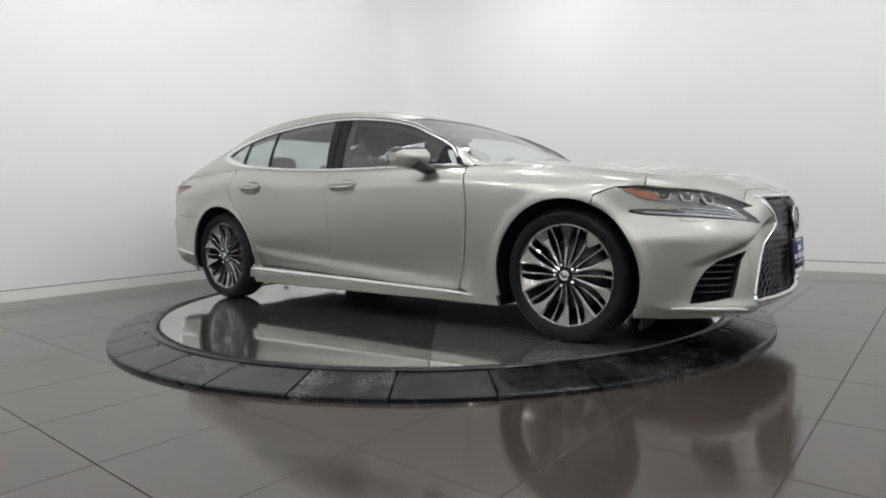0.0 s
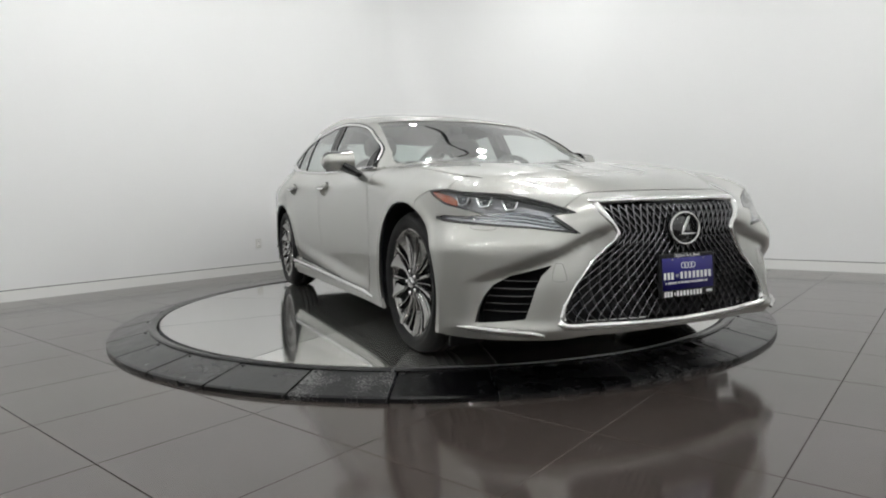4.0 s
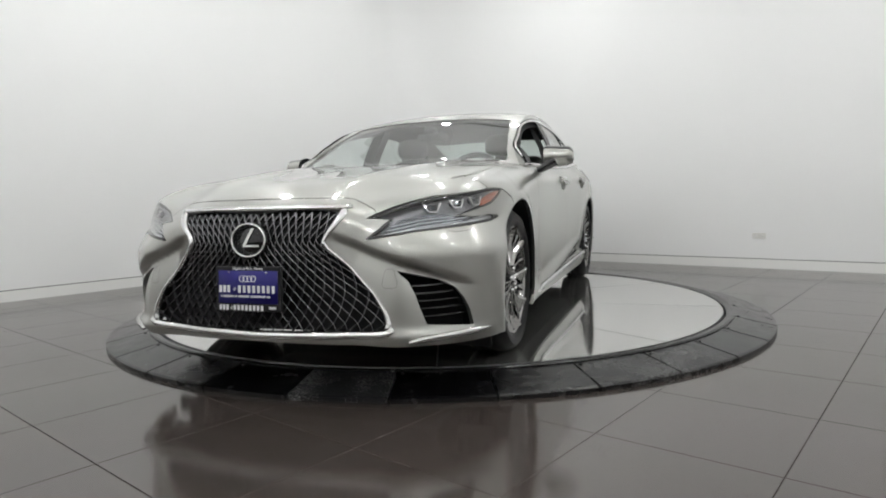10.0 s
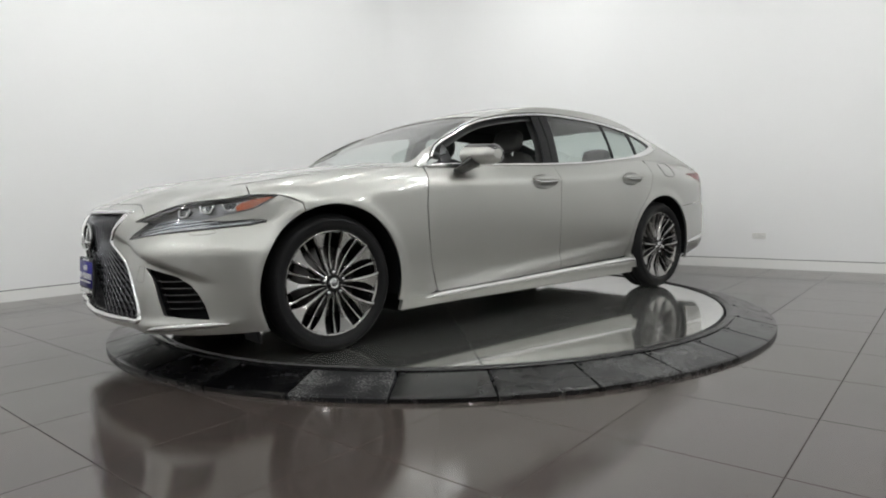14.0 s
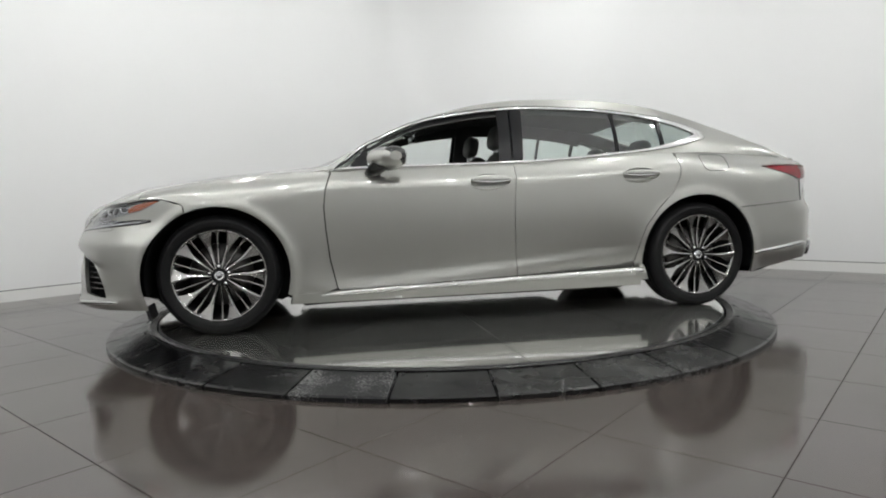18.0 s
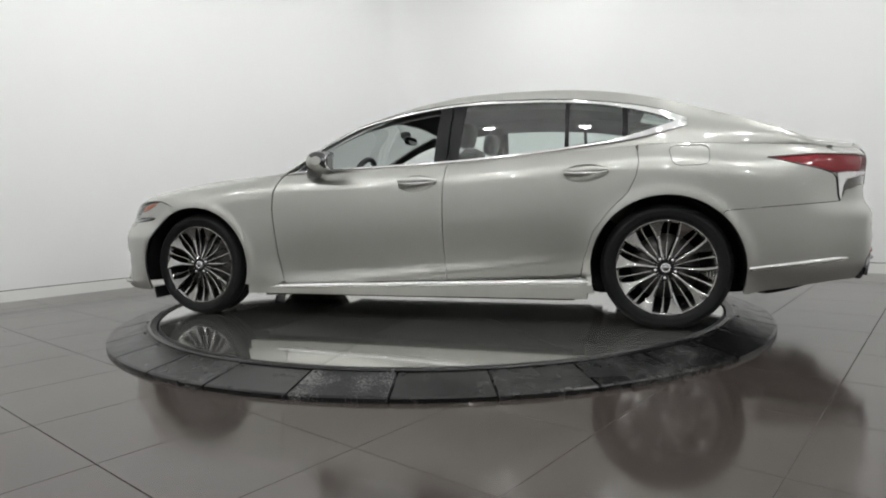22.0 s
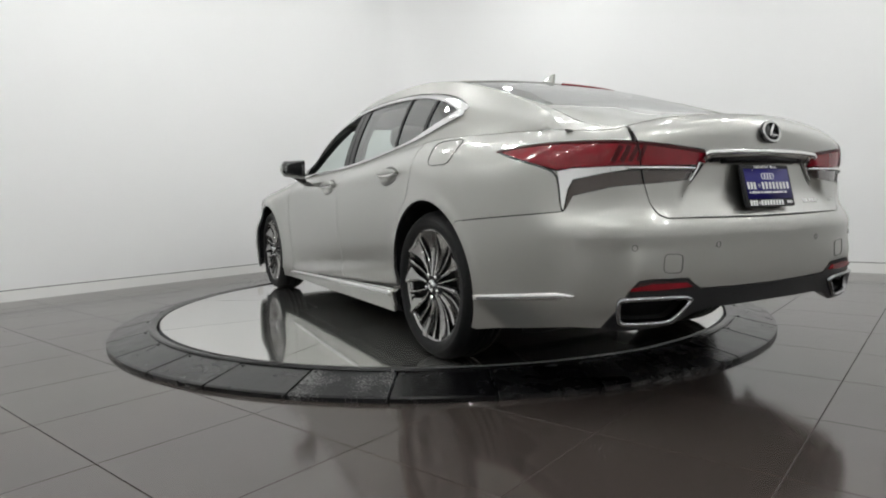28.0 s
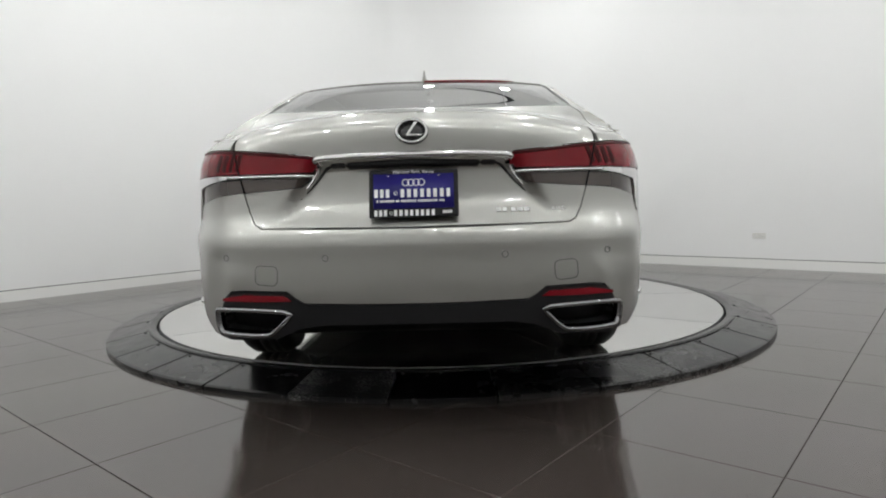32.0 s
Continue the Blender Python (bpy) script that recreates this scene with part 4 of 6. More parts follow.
def build_windows(fdoors, rdoors):
    def strip(line, width, depth, lift, fn=cheek):
        x, z = np.array([a for a, b in line]), np.array([b for a, b in line])
        N = normals(fn, x, z)
        return sweep(fn(x, z) + N * lift, N, width, depth)
    xs = np.linspace(.86, -1.672, 70)
    low = strip([(x, float(DL(x))) for x in xs], np.interp(xs, [-1.672, -1.5, -1.2, .8, .86], [.058, .046, .020, .017, .005]), .018, .012)
    xt = np.linspace(.80, -1.672, 70)
    upp = strip([(x, float(DT(min(x, .86)))) for x in xt], np.interp(xt, [-1.672, -1.5, -1.2, .8], [.058, .042, .022, .014]), .018, .010)
    seal = strip([(x, float(DT(min(x, .86))) + float(np.interp(x, [-1.672, -1.5, -1.2, .8], [.024, .020, .014, .011]))) for x in xt], .006, .010, .005)
    pair("window_seal", seal, M_PILLAR, "thin black rubber seal over the windows")
    pair("window_trim", merge(low, upp), M_CHROME, "bright chrome trim round the side windows")
    def pane(x0, x1, lean0=0.0, lean1=0.0, ins=.008):
        xa = np.linspace(x0, x1, 16)
        up = [(x, float(DT(min(x, .86))) - ins) for x in xa]
        lo = [(x + 0, float(DL(x)) + ins) for x in xa[::-1]]
        up[0] = (up[0][0] + lean0, float(DT(min(x0 + lean0, .86))) - ins)
        return up + lo
    for k, sg in ((0, 1), (1, -1)):
        fdr, rdr = fdoors[k], rdoors[k]
        put = lambda pf: pf if sg > 0 else flip_y(*pf)
        if sg < 0:
            cpart("window_glass", put(patch(cheek, pane(.66, -.20), step=.05, th=0, off=-.006)), M_GLASS, fdr)
        cpart("mirror_sail", put(patch(cheek, [(.79, float(DT(.86)) - .006), (.66, float(DT(.66)) - .006), (.665, float(DL(.665)) + .006), (.845, float(DL(.845)) + .006)], step=.03, th=.01, off=-.002)), M_PILLAR, fdr)
        cpart("pillar_cover", put(patch(cheek, [(-.205, float(DT(-.2)) - .006), (-.282, float(DT(-.282)) - .006), (-.269, float(DL(-.269)) + .006), (-.185, float(DL(-.185)) + .006)], step=.03, th=.01)), M_PILLAR, fdr, smooth=False)
        cpart("pillar_cover", put(patch(cheek, [(-.293, float(DT(-.293)) - .006), (-.375, float(DT(-.375)) - .006), (-.345, float(DL(-.345)) + .006), (-.280, float(DL(-.280)) + .006)], step=.03, th=.01)), M_PILLAR, rdr, smooth=False)
        cpart("window_glass", put(patch(cheek, pane(-.36, -1.00), step=.05, th=0, off=-.006)), M_DGLASS, rdr)
        cpart("window_bar", put(patch(cheek, [(-1.00, float(DT(-1.0)) - .006), (-1.025, float(DT(-1.025)) - .006), (-1.025, float(DL(-1.025)) + .006), (-1.00, float(DL(-1.0)) + .006)], step=.03, th=.01)), M_PILLAR, rdr, smooth=False)
        cpart("fixed_glass", put(patch(cheek, pane(-1.025, -1.33), step=.05, th=0, off=-.006)), M_DGLASS, rdr)
        cpart("quarter_bar", put(patch(cheek, [(-1.33, float(DT(-1.33)) - .006), (-1.36, float(DT(-1.36)) - .006), (-1.36, float(DL(-1.36)) + .006), (-1.33, float(DL(-1.33)) + .006)], step=.03, th=.01)), M_PILLAR)
        cpart("quarter_glass", put(patch(cheek, pane(-1.36, -1.63), step=.04, th=0, off=-.006)), M_DGLASS)


# ---- wheels ----
WHEEL_R, RIM_R = .358, .268


def lathe(prof, n=64):
    """A body of turning round the y axis from (radius, y) points."""
    V, F = [], []
    k = len(prof)
    for i in range(n):
        a = 2 * math.pi * i / n
        for r, y in prof:
            V.append((r * math.cos(a), y, r * math.sin(a)))
    for i in range(n):
        j = (i + 1) % n
        for p in range(k - 1):
            F.append((i * k + p, j * k + p, j * k + p + 1, i * k + p + 1))
    return np.array(V), F


def build_wheel():
    """A wheel round the origin, its outer face towards +y."""
    hub = empty("wheel", None, car)
    R = WHEEL_R
    tyre = [(RIM_R - .004, -.20), (.30, -.215), (.335, -.205), (R - .004, -.17)]
    for y in (-.145, -.105, -.065):         # the tread's grooves
        tyre += [(R, y - .012), (R - .007, y - .008), (R - .007, y - .002), (R, y + .002)]
    tyre += [(R, -.035), (R - .004, -.012), (R - .02, .012), (.325, .026), (.318, .0275), (.314, .0255), (.300, .028), (.288, .022), (RIM_R + .004, .012), (RIM_R - .006, -.03)]
    mesh_ob("tyre", *lathe(tyre, 96), M_TYRE, hub, "black road tyre with grooved tread")
    rim = [(RIM_R - .012, -.20), (RIM_R - .012, -.05), (RIM_R - .004, -.010), (RIM_R + .004, .006), (RIM_R + .003, .011), (RIM_R - .003, .010), (RIM_R - .008, .002)]
    mesh_ob("rim", *lathe(rim, 80), M_RIM, hub, "polished alloy rim")
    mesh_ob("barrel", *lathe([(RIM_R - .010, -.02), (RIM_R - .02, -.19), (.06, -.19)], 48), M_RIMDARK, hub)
    mesh_ob("brake_disc", *lathe([(.06, -.095), (.185, -.095), (.188, -.105), (.185, -.12), (.06, -.12)], 48), M_DISCBRAKE, hub, "steel brake disc")
    # ten broad blades, twisted and flared to the rim, each with a slim bar beside it
    for i in range(20):
        broad = i % 2 == 0
        a0 = 2 * math.pi * (i // 2) / 10 + (0.0 if broad else 0.27)
        a1 = a0 + (0.06 if broad else 0.03)
        rs = np.linspace(.044, RIM_R - .003, 14)
        C, Nn = [], []
        for r in rs:
            t = (r - .044) / (RIM_R - .047)
            a = a0 + (a1 - a0) * t ** 1.6
            C.append((r * math.cos(a), .004 - .020 * math.sin(t * math.pi) + .004 * t - (0 if broad else .004), r * math.sin(a)))
            tw = (.48 - .16 * t if broad else -.15)
            Nn.append(np.array((0, 1, 0)) * math.cos(tw) + np.array((-math.sin(a), 0, math.cos(a))) * math.sin(tw))
        if broad:
            w = np.interp(rs, [.044, .10, .15, .19, .225, .25, RIM_R], [.015, .016, .021, .036, .060, .082, .110])
        else:
            w = np.interp(rs, [.044, .10, .20, .24, RIM_R], [.007, .008, .009, .012, .026])
        mesh_ob("blade" if broad else "bar", *sweep(C, Nn, w, .026), M_RIM, hub, smooth=False)
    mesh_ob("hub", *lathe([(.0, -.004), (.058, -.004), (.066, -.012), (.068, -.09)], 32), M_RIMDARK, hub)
    mesh_ob("centre_cap", *lathe([(.0, .014), (.026, .014), (.031, .008), (.032, -.012)], 32), M_DARKCHROME, hub, "dark round centre cap")
    mesh_ob("cap_ring", *lathe([(.019, .0145), (.022, .017), (.026, .0145), (.026, .010)], 32), M_CHROME, hub)
    for i in range(5):
        a = 2 * math.pi * i / 5 + .3
        c = np.array((.057 * math.cos(a), 0, .057 * math.sin(a)))
        V, F = lathe([(.0, .015), (.007, .015), (.010, .009), (.010, -.02)], 12)
        mesh_ob("lug_nut", V + c, F, M_CHROME, hub)
        V, F = lathe([(.010, .006), (.015, .0065), (.0165, .003), (.0165, -.02)], 14)
        mesh_ob("lug_seat", V + c, F, M_RIMDARK, hub)
    return hub


def build_wheels():
    w = build_wheel()
    w.matrix_basis = pose(1.5625, .880, WHEEL_R)
    copy_thing(w, pose(-1.5625, .893, WHEEL_R, 0, 31, 0))
    for x, y in ((1.5625, -.880), (-1.5625, -.893)):
        copy_thing(w, pose(x, y, WHEEL_R, 0, 17, 180))


# ---- what is dark below and behind the panels ----
def build_underbody():
    """The inner shell, well inside the panels, with wheel housings."""
    V, F = [], []
    ss = np.linspace(0.02, S_END - .02, 120)
    zs = [0, .1, .30, .42, .55, .66, .76]
    rows = []
    foot = lin([2.45, 2.02, 1.95, 1.15, 1.10, -1.10, -1.15, -1.95, -2.2, -2.6], [.225, .205, .150, .150, .122, .125, .150, .165, .205, .30])(_sx(ss))
    for z in zs:
        zz = foot + z * .5 if z < .2 else np.maximum(np.full_like(ss, z), foot + .06)
        P = belt(ss, zz)
        N = normals(belt, ss, zz)
        P = P - N * .075
        for cx in (1.5625, -1.5625):
            r = np.hypot(P[:, 0] - cx, P[:, 2] - .355)
            lim = .60 + np.clip((np.abs(P[:, 0] - cx) - .47) / .02, 0, 1) * .4
            P[:, 1] = np.minimum(P[:, 1], lim)
        rows.append(P)
    n = len(ss)
    V = np.concatenate(rows)
    for j in range(len(zs) - 1):
        for i in range(n - 1):
            F.append((j * n + i, j * n + i + 1, (j + 1) * n + i + 1, (j + 1) * n + i))
    bot = np.concatenate([rows[0] * (1, 0, 1), rows[-1] * (1, 0, 1)])
    o = len(V)
    V = np.concatenate([V, bot])
    for i in range(n - 1):
        F.append((i, i + 1, o + i + 1, o + i))
        F.append(((len(zs) - 1) * n + i, (len(zs) - 1) * n + i + 1, o + n + i + 1, o + n + i))
    V2, F2 = flip_y(V, F)
    cpart("underbody", merge((V, F), (V2, F2)), M_UNDER, smooth=False)
    for cx, rr in ((1.5625, AF), (-1.5625, AR)):
        for sg in (1, -1):
            a = np.radians(np.linspace(-14, 194, 30))
            P0 = np.stack([cx + (rr - .002) * np.cos(a), np.full_like(a, .905), .355 + (rr - .002) * np.sin(a)], -1)
            P0[:, 1] = belt(s_x(P0[:, 0]), P0[:, 2])[:, 1] - .014
            P1 = P0.copy()
            P1[:, 1] = .58
            Vv = np.concatenate([P0, P1])
            Ff = [(i, i + 1, 30 + i + 1, 30 + i) for i in range(29)]
            cpart("wheel_housing", (Vv, Ff) if sg > 0 else flip_y(Vv, Ff), M_UNDER, label="dark wheel arch liner")


def build_guards():
    """Short black splash guards before the front wheels."""
    for sg in (1, -1):
        bm = box_bm(.018, .17, .085, .006, 2, m=Matrix.Translation((1.968, sg * .790, .150)) @ Matrix.Rotation(radians(12), 4, "Y"))
        part("splash_guard", bm, M_PLASTIC, car, "black plastic splash guard")


build_guards()
build_front()
fdoors, rdoors = build_doors()
build_rear()
build_roof()
build_windows(fdoors, rdoors)
build_wheels()
build_underbody()


# ---- the car's front, sides and tail in detail ----
M_GRILLE = mat("grille_bar", (0.20, 0.20, 0.21), 0.25, metal=0.9)
# the same bars where they face away: their shade is in the colour
M_GRILLESHADED = mat("shaded_grille_bar", (0.07, 0.07, 0.075), 0.35, metal=0.8)
M_LAMPBALL = mat("projector_glass", (0.10, 0.11, 0.12), 0.06, coat=1.0)
M_GRILLEBACK = mat("grille_shadow", (0.006, 0.006, 0.007), 0.8)
M_LAMPIN2 = mat("lamp_reflector", (0.16, 0.165, 0.18), 0.22, metal=0.85)


def strip_on(fn, line, width, depth=.010, lift=.003, closed=False):
    """A bar laid along a line of a surface."""
    u, v = np.array([a for a, b in line], float), np.array([b for a, b in line], float)
    N = normals(fn, u, v)
    return sweep(fn(u, v) + N * lift, N, width, depth, closed)


def smooth_line(pts, n=40):
    """Evenly spaced points of a curve through pts."""
    P = np.array(pts, float)
    c = np.concatenate([[0], np.cumsum(np.hypot(*np.diff(P, axis=0).T))])
    q = np.linspace(0, c[-1], n)
    return list(zip(spline(c, P[:, 0])(q), spline(c, P[:, 1])(q)))


def even_line(pts, n=40):
    P = np.array(pts, float)
    c = np.concatenate([[0], np.cumsum(np.hypot(*np.diff(P, axis=0).T))])
    q = np.linspace(0, c[-1], n)
    return list(zip(np.interp(q, c, P[:, 0]), np.interp(q, c, P[:, 1])))


def sides(make):
    """make(put) for the left side and mirrored for the right."""
    make(lambda pf: pf)
    make(lambda pf: flip_y(*pf))


def oval(rx, rz, n=40):
    return [(rx * math.cos(2 * math.pi * i / n), rz * math.sin(2 * math.pi * i / n)) for i in range(n)]


def flat_sheet(poly, depth):
    """A thin upright plate in the y-z plane facing +x, from its outline."""
    n = len(poly)
    V = [(0, y, z) for y, z in poly] + [(-depth, y, z) for y, z in poly]
    F = [tuple(range(n)), tuple(range(2 * n - 1, n - 1, -1))] + [(i, n + i, n + (i + 1) % n, (i + 1) % n) for i in range(n)]
    return np.array(V, float), F


def rect(w, h, y=0.0, z=0.0):
    return [(y - w / 2, z - h / 2), (y + w / 2, z - h / 2), (y + w / 2, z + h / 2), (y - w / 2, z + h / 2)]


def placed(pf, m):
    V = np.asarray(pf[0], float)
    M = np.array(m)
    return V @ M[:3, :3].T + M[:3, 3], pf[1]


def emblem(m, rx, rz, parent):
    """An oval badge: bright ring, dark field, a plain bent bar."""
    root = cpart("emblem", placed(flat_sheet(oval(rx, rz), .012), m), M_BLACK, parent, "dark oval badge")
    o = oval(rx - .006, rz - .006, 48)
    cpart("ring", placed(sweep([(0.006, y, z) for y, z in o], np.tile((1, 0, 0), (48, 1)), .009, .010, True), m), M_SATIN, root)
    bar = [(-.38 * rx, -.40 * rz), (.60 * rx, -.40 * rz), (.60 * rx, -.27 * rz), (-.14 * rx, -.27 * rz), (.34 * rx, .66 * rz), (.16 * rx, .66 * rz)]
    cpart("bent_bar", placed(flat_sheet(bar, .008), m @ Matrix.Translation((.006, 0, 0))), M_SATIN, root)
    return root


def lettering(words, size, m, parent, name="lettering"):
    """Raised letters in the built-in font, centred; x of the text runs along y of m, its face along x of m."""
    cu = bpy.data.curves.new(name, "FONT")
    cu.body, cu.size, cu.align_x, cu.align_y = words, size, "CENTER", "CENTER"
    cu.extrude, cu.resolution_u = .0006, 3
    tmp = bpy.data.objects.new(name, cu)
    scene.collection.objects.link(tmp)
    me = bpy.data.meshes.new_from_object(tmp.evaluated_get(bpy.context.evaluated_depsgraph_get()))
    bpy.data.objects.remove(tmp)
    bpy.data.curves.remove(cu)
    me.name = name
    turn = Matrix(((0, 0, 1, 0), (1, 0, 0, 0), (0, 1, 0, 0), (0, 0, 0, 1)))
    me.transform(m @ turn)
    me.materials.clear()
    me.materials.append(M_WHITE if parent is not car else M_CHROME)
    ob = new(name, me)
    ob.parent = parent
    return ob


def plate(m, w, h, parent):
    """A dealer's plate: black frame, blue field; the lettering as plain white bars."""
    bm = bmesh.new()
    box_bm(.014, w, h, .006, 2, bm=bm)
    bmesh.ops.transform(bm, matrix=m, verts=bm.verts[:])
    root = part("display_plate", bm, M_PLASTIC, parent, "blue dealer plate in a black frame")
    cpart("field", placed(flat_sheet(rect(w * .90, h * .72, 0, h * .04), .003), m @ Matrix.Translation((.0095, 0, 0))), M_BLUE, root)
    x = Matrix.Translation((.0105, 0, 0))
    def bars(z, hh, y0, widths, gap):
        pieces = []
        y = y0
        for wd in widths:
            if wd > 0:
                pieces.append(placed(flat_sheet(rect(wd, hh, y + wd / 2, z), .002), m @ x))
            y += abs(wd) + gap
        ob = cpart("text_line", merge(*pieces), M_WHITE, root, "line of white lettering", smooth=False)
        ob["kind"] = "stuff"
    k = w / .31
    lettering("Highland Park, Illinois", .0165 * k, m @ Matrix.Translation((.0078, 0, h * .445)), root)
    bars(-h * .005, .029 * k, -.136 * k, [.0125 * k] * 3, .0072 * k)
    bars(-h * .005, .029 * k, -.045 * k, [.0125 * k] * 8, .0102 * k)
    bars(-h * .165, .0085 * k, -.128 * k, [.0050 * k, -.003 * k] + [.0042 * k] * 8 + [-.003 * k] + [.004 * k] * 2 + [-.003 * k] + [.0045 * k] * 8 + [-.003 * k] + [.0042 * k] * 11 + [-.003 * k] + [.004 * k] * 3, .0021 * k)
    bars(-h * .415, .021 * k, -.136 * k, [.0105 * k] * 3, .0060 * k)
    bars(-h * .415, .021 * k, -.068 * k, [.0105 * k] * 8, .0080 * k)
    for z, y, q in ((-h * .005, -.062 * k, .0065 * k), (-h * .415, -.078 * k, .0060 * k)):
        cpart("lozenge", placed(sweep([(.0008, y + q, z), (.0008, y, z + q), (.0008, y - q, z), (.0008, y, z - q)], np.tile((1, 0, 0), (4, 1)), .0025 * k, .002, True), m @ x), M_WHITE, root, smooth=False)
    bars(-h * .405, .010 * k, .100 * k, [.007 * k] * 4, .0012 * k)
    rings = []
    for i in range(4):
        o = [(.0008, y + (-.027 + .018 * i) * k, z + h * .22) for y, z in oval(.0115 * k, .0115 * k, 20)]
        rings.append(placed(sweep(o, np.tile((1, 0, 0), (20, 1)), .003 * k, .002, True), m @ x))
    cpart("ring_mark", merge(*rings), M_WHITE, root, "four white rings")
    for sy in (-1, 1):
        cpart("screw", placed(flat_sheet(oval(.004 * k, .004 * k, 12), .003), m @ Matrix.Translation((.011, sy * .088 * k, h * .36))), M_SATIN, root)


def grille_w(z):
    return float(np.interp(z, [.242, .256, .278, .327, .402, .507, .585, .612, .640, .70, .740], [.54, .555, .562, .552, .516, .428, .340, .323, .342, .388, .41]))


def build_grille():
    loop = whole_front(SF(*GRILLE))
    root = cpart("grille", patch(belt, loop, step=.05, th=.02, off=-.062, gap=-.012), M_GRILLEBACK, None, "black spindle grille with a crossed bright mesh")
    zs = np.concatenate([np.linspace(.736, .62, 6), np.linspace(.60, .246, 11)])
    lean = np.interp(zs, [.246, .60, .736], [.62, .16, 0])
    for sg in (1, -1):
        for k in range(-21, 21):
            n0 = k * .088 + .044
            nn = n0 + sg * lean
            y = np.array([nv * grille_w(z) for nv, z in zip(nn, zs)])
            ok = np.abs(nn) < .985
            runs, cur = [], []
            for i in range(len(zs)):
                if ok[i]:
                    cur.append(i)
                elif cur:
                    runs.append(cur); cur = []
            if cur:
                runs.append(cur)
            for r in runs:
                if len(r) < 2:
                    continue
                # run the bar on to the opening's edge
                pts = [(float(y[i]), float(zs[i])) for i in r]
                for end, nb in ((0, r[0] - 1), (-1, r[-1] + 1)):
                    if 0 <= nb < len(zs):
                        i = r[end]
                        f = min(1.0, (.985 - abs(nn[i])) / max(1e-6, abs(nn[nb]) - abs(nn[i])))
                        z = zs[i] + (zs[nb] - zs[i]) * f
                        q = (math.copysign(.985, nn[nb]) * grille_w(z), float(z))
                        pts = [q] + pts if end == 0 else pts + [q]
                wd = np.interp([p[1] for p in pts], [.25, .5, .74], [.0036, .0050, .0066])
                # below the waist the bars that fan out from the badge stand proud; those that cross them lie deeper, in
                # a darker colour that holds the shade of their turned-away faces
                fan = sg * np.mean([p[0] for p in pts]) > 0
                low = [p for p in pts if p[1] < .60]
                if fan or len(low) < 2:
                    cpart("mesh_bar", strip_on(belt, SF(*pts), wd, .014, -.010 - (.004 if sg < 0 else 0)), M_GRILLE, root, smooth=False)
                    continue
                high = [p for p in pts if p[1] >= .60]
                if len(high) > 1:
                    cpart("mesh_bar", strip_on(belt, SF(*(high + low[:1])), .0058, .014, -.014), M_GRILLE, root, smooth=False)
                cpart("cross_bar", strip_on(belt, SF(*low), np.interp([p[1] for p in low], [.25, .6], [.0030, .0050]), .014, -.018), M_GRILLESHADED, root, smooth=False)
    # bright frame
    side = even_line(SF(*GRILLE[2:12]), 40)
    for sgn in (1, -1):
        ln = [(sgn * s, z) for s, z in side]
        cpart("side_trim", strip_on(belt, ln, np.interp(np.linspace(0, 1, 40), [0, .1, .3, .8, 1], [.036, .028, .014, .012, .03]), .03, .006), M_CHROME, root, "bright chrome frame")
    t = even_line([(-float(s_fy(.436)), .748), (0, .752), (float(s_fy(.436)), .748)], 30)
    cpart("top_trim", strip_on(belt, t, .020, .03, .006), M_CHROME, root, "bright chrome frame")
    b = even_line(SF((-.576, .264), (-.560, .247), (-.52, .238), (-.46, .234), (0, .226), (.46, .234), (.52, .238), (.560, .247), (.576, .264)), 40)
    cpart("bottom_trim", strip_on(belt, b, .030, .03, .010), M_CHROME, root, "bright chrome frame")
    emblem(Matrix.Translation((2.488, .0, .621)) @ pose(0, 0, 0, 0, -4, 0), .086, .073, root)
    plate(Matrix.Translation((2.500, .0, .424)) @ pose(0, 0, 0, 0, -3, 0), .315, .185, root)


def soft_box(poly, k=.22):
    """A four-cornered outline with its corners rounded off."""
    P = [np.array(p) for p in poly]
    Q = []
    for i in range(len(P)):
        Q += [P[i] + (P[i - 1] - P[i]) * k, P[i] + (P[i - 1] - P[i]) * k * .3 + (P[(i + 1) % len(P)] - P[i]) * k * .3, P[i] + (P[(i + 1) % len(P)] - P[i]) * k]
    return [tuple(p) for p in Q]


def build_intakes():
    def one(put):
        root = cpart("intake", put(patch(belt, SF(*INTAKE), step=.04, th=-.062, off=-.07, gap=-.008)), M_UNDER, None, "black slatted air intake")
        for z in (.305, .337, .369, .401, .433):
            ys = [y for y in np.linspace(.60, .86, 97) if inside(np.array([y]), np.array([z]), INTAKE)[0]]
            if len(ys) > 2:
                cpart("slat", put(strip_on(belt, SF(*[(y, z) for y in np.linspace(min(ys) - .004, max(ys) + .004, 10)]), .008, .03, -.026)), M_BLACK, root, smooth=False)
        ln = even_line(SF((.622, .215), (.70, .225), (.79, .231), (.850, .232)), 20)
        cpart("splitter", put(strip_on(belt, ln, np.interp(np.linspace(0, 1, 20), [0, .15, .8, 1], [.012, .028, .024, .006]), .02, .014)), M_SATIN, None, "satin silver splitter fin")
        lp = rounded(SF((.765, .655), (.83, .662), (.835, .640), (.77, .634)), 2)
        cpart("washer_cover", put(strip_on(belt, lp, .0020, .004, .0014, True)), M_GROOVE)
        tw = dense(soft_box(SF((.540, .425), (.596, .425), (.586, .498), (.555, .498))), .02)
        cpart("tow_cover", put(strip_on(belt, tw, .0015, .004, .0008, True)), M_GROOVE, smooth=False)
    sides(one)


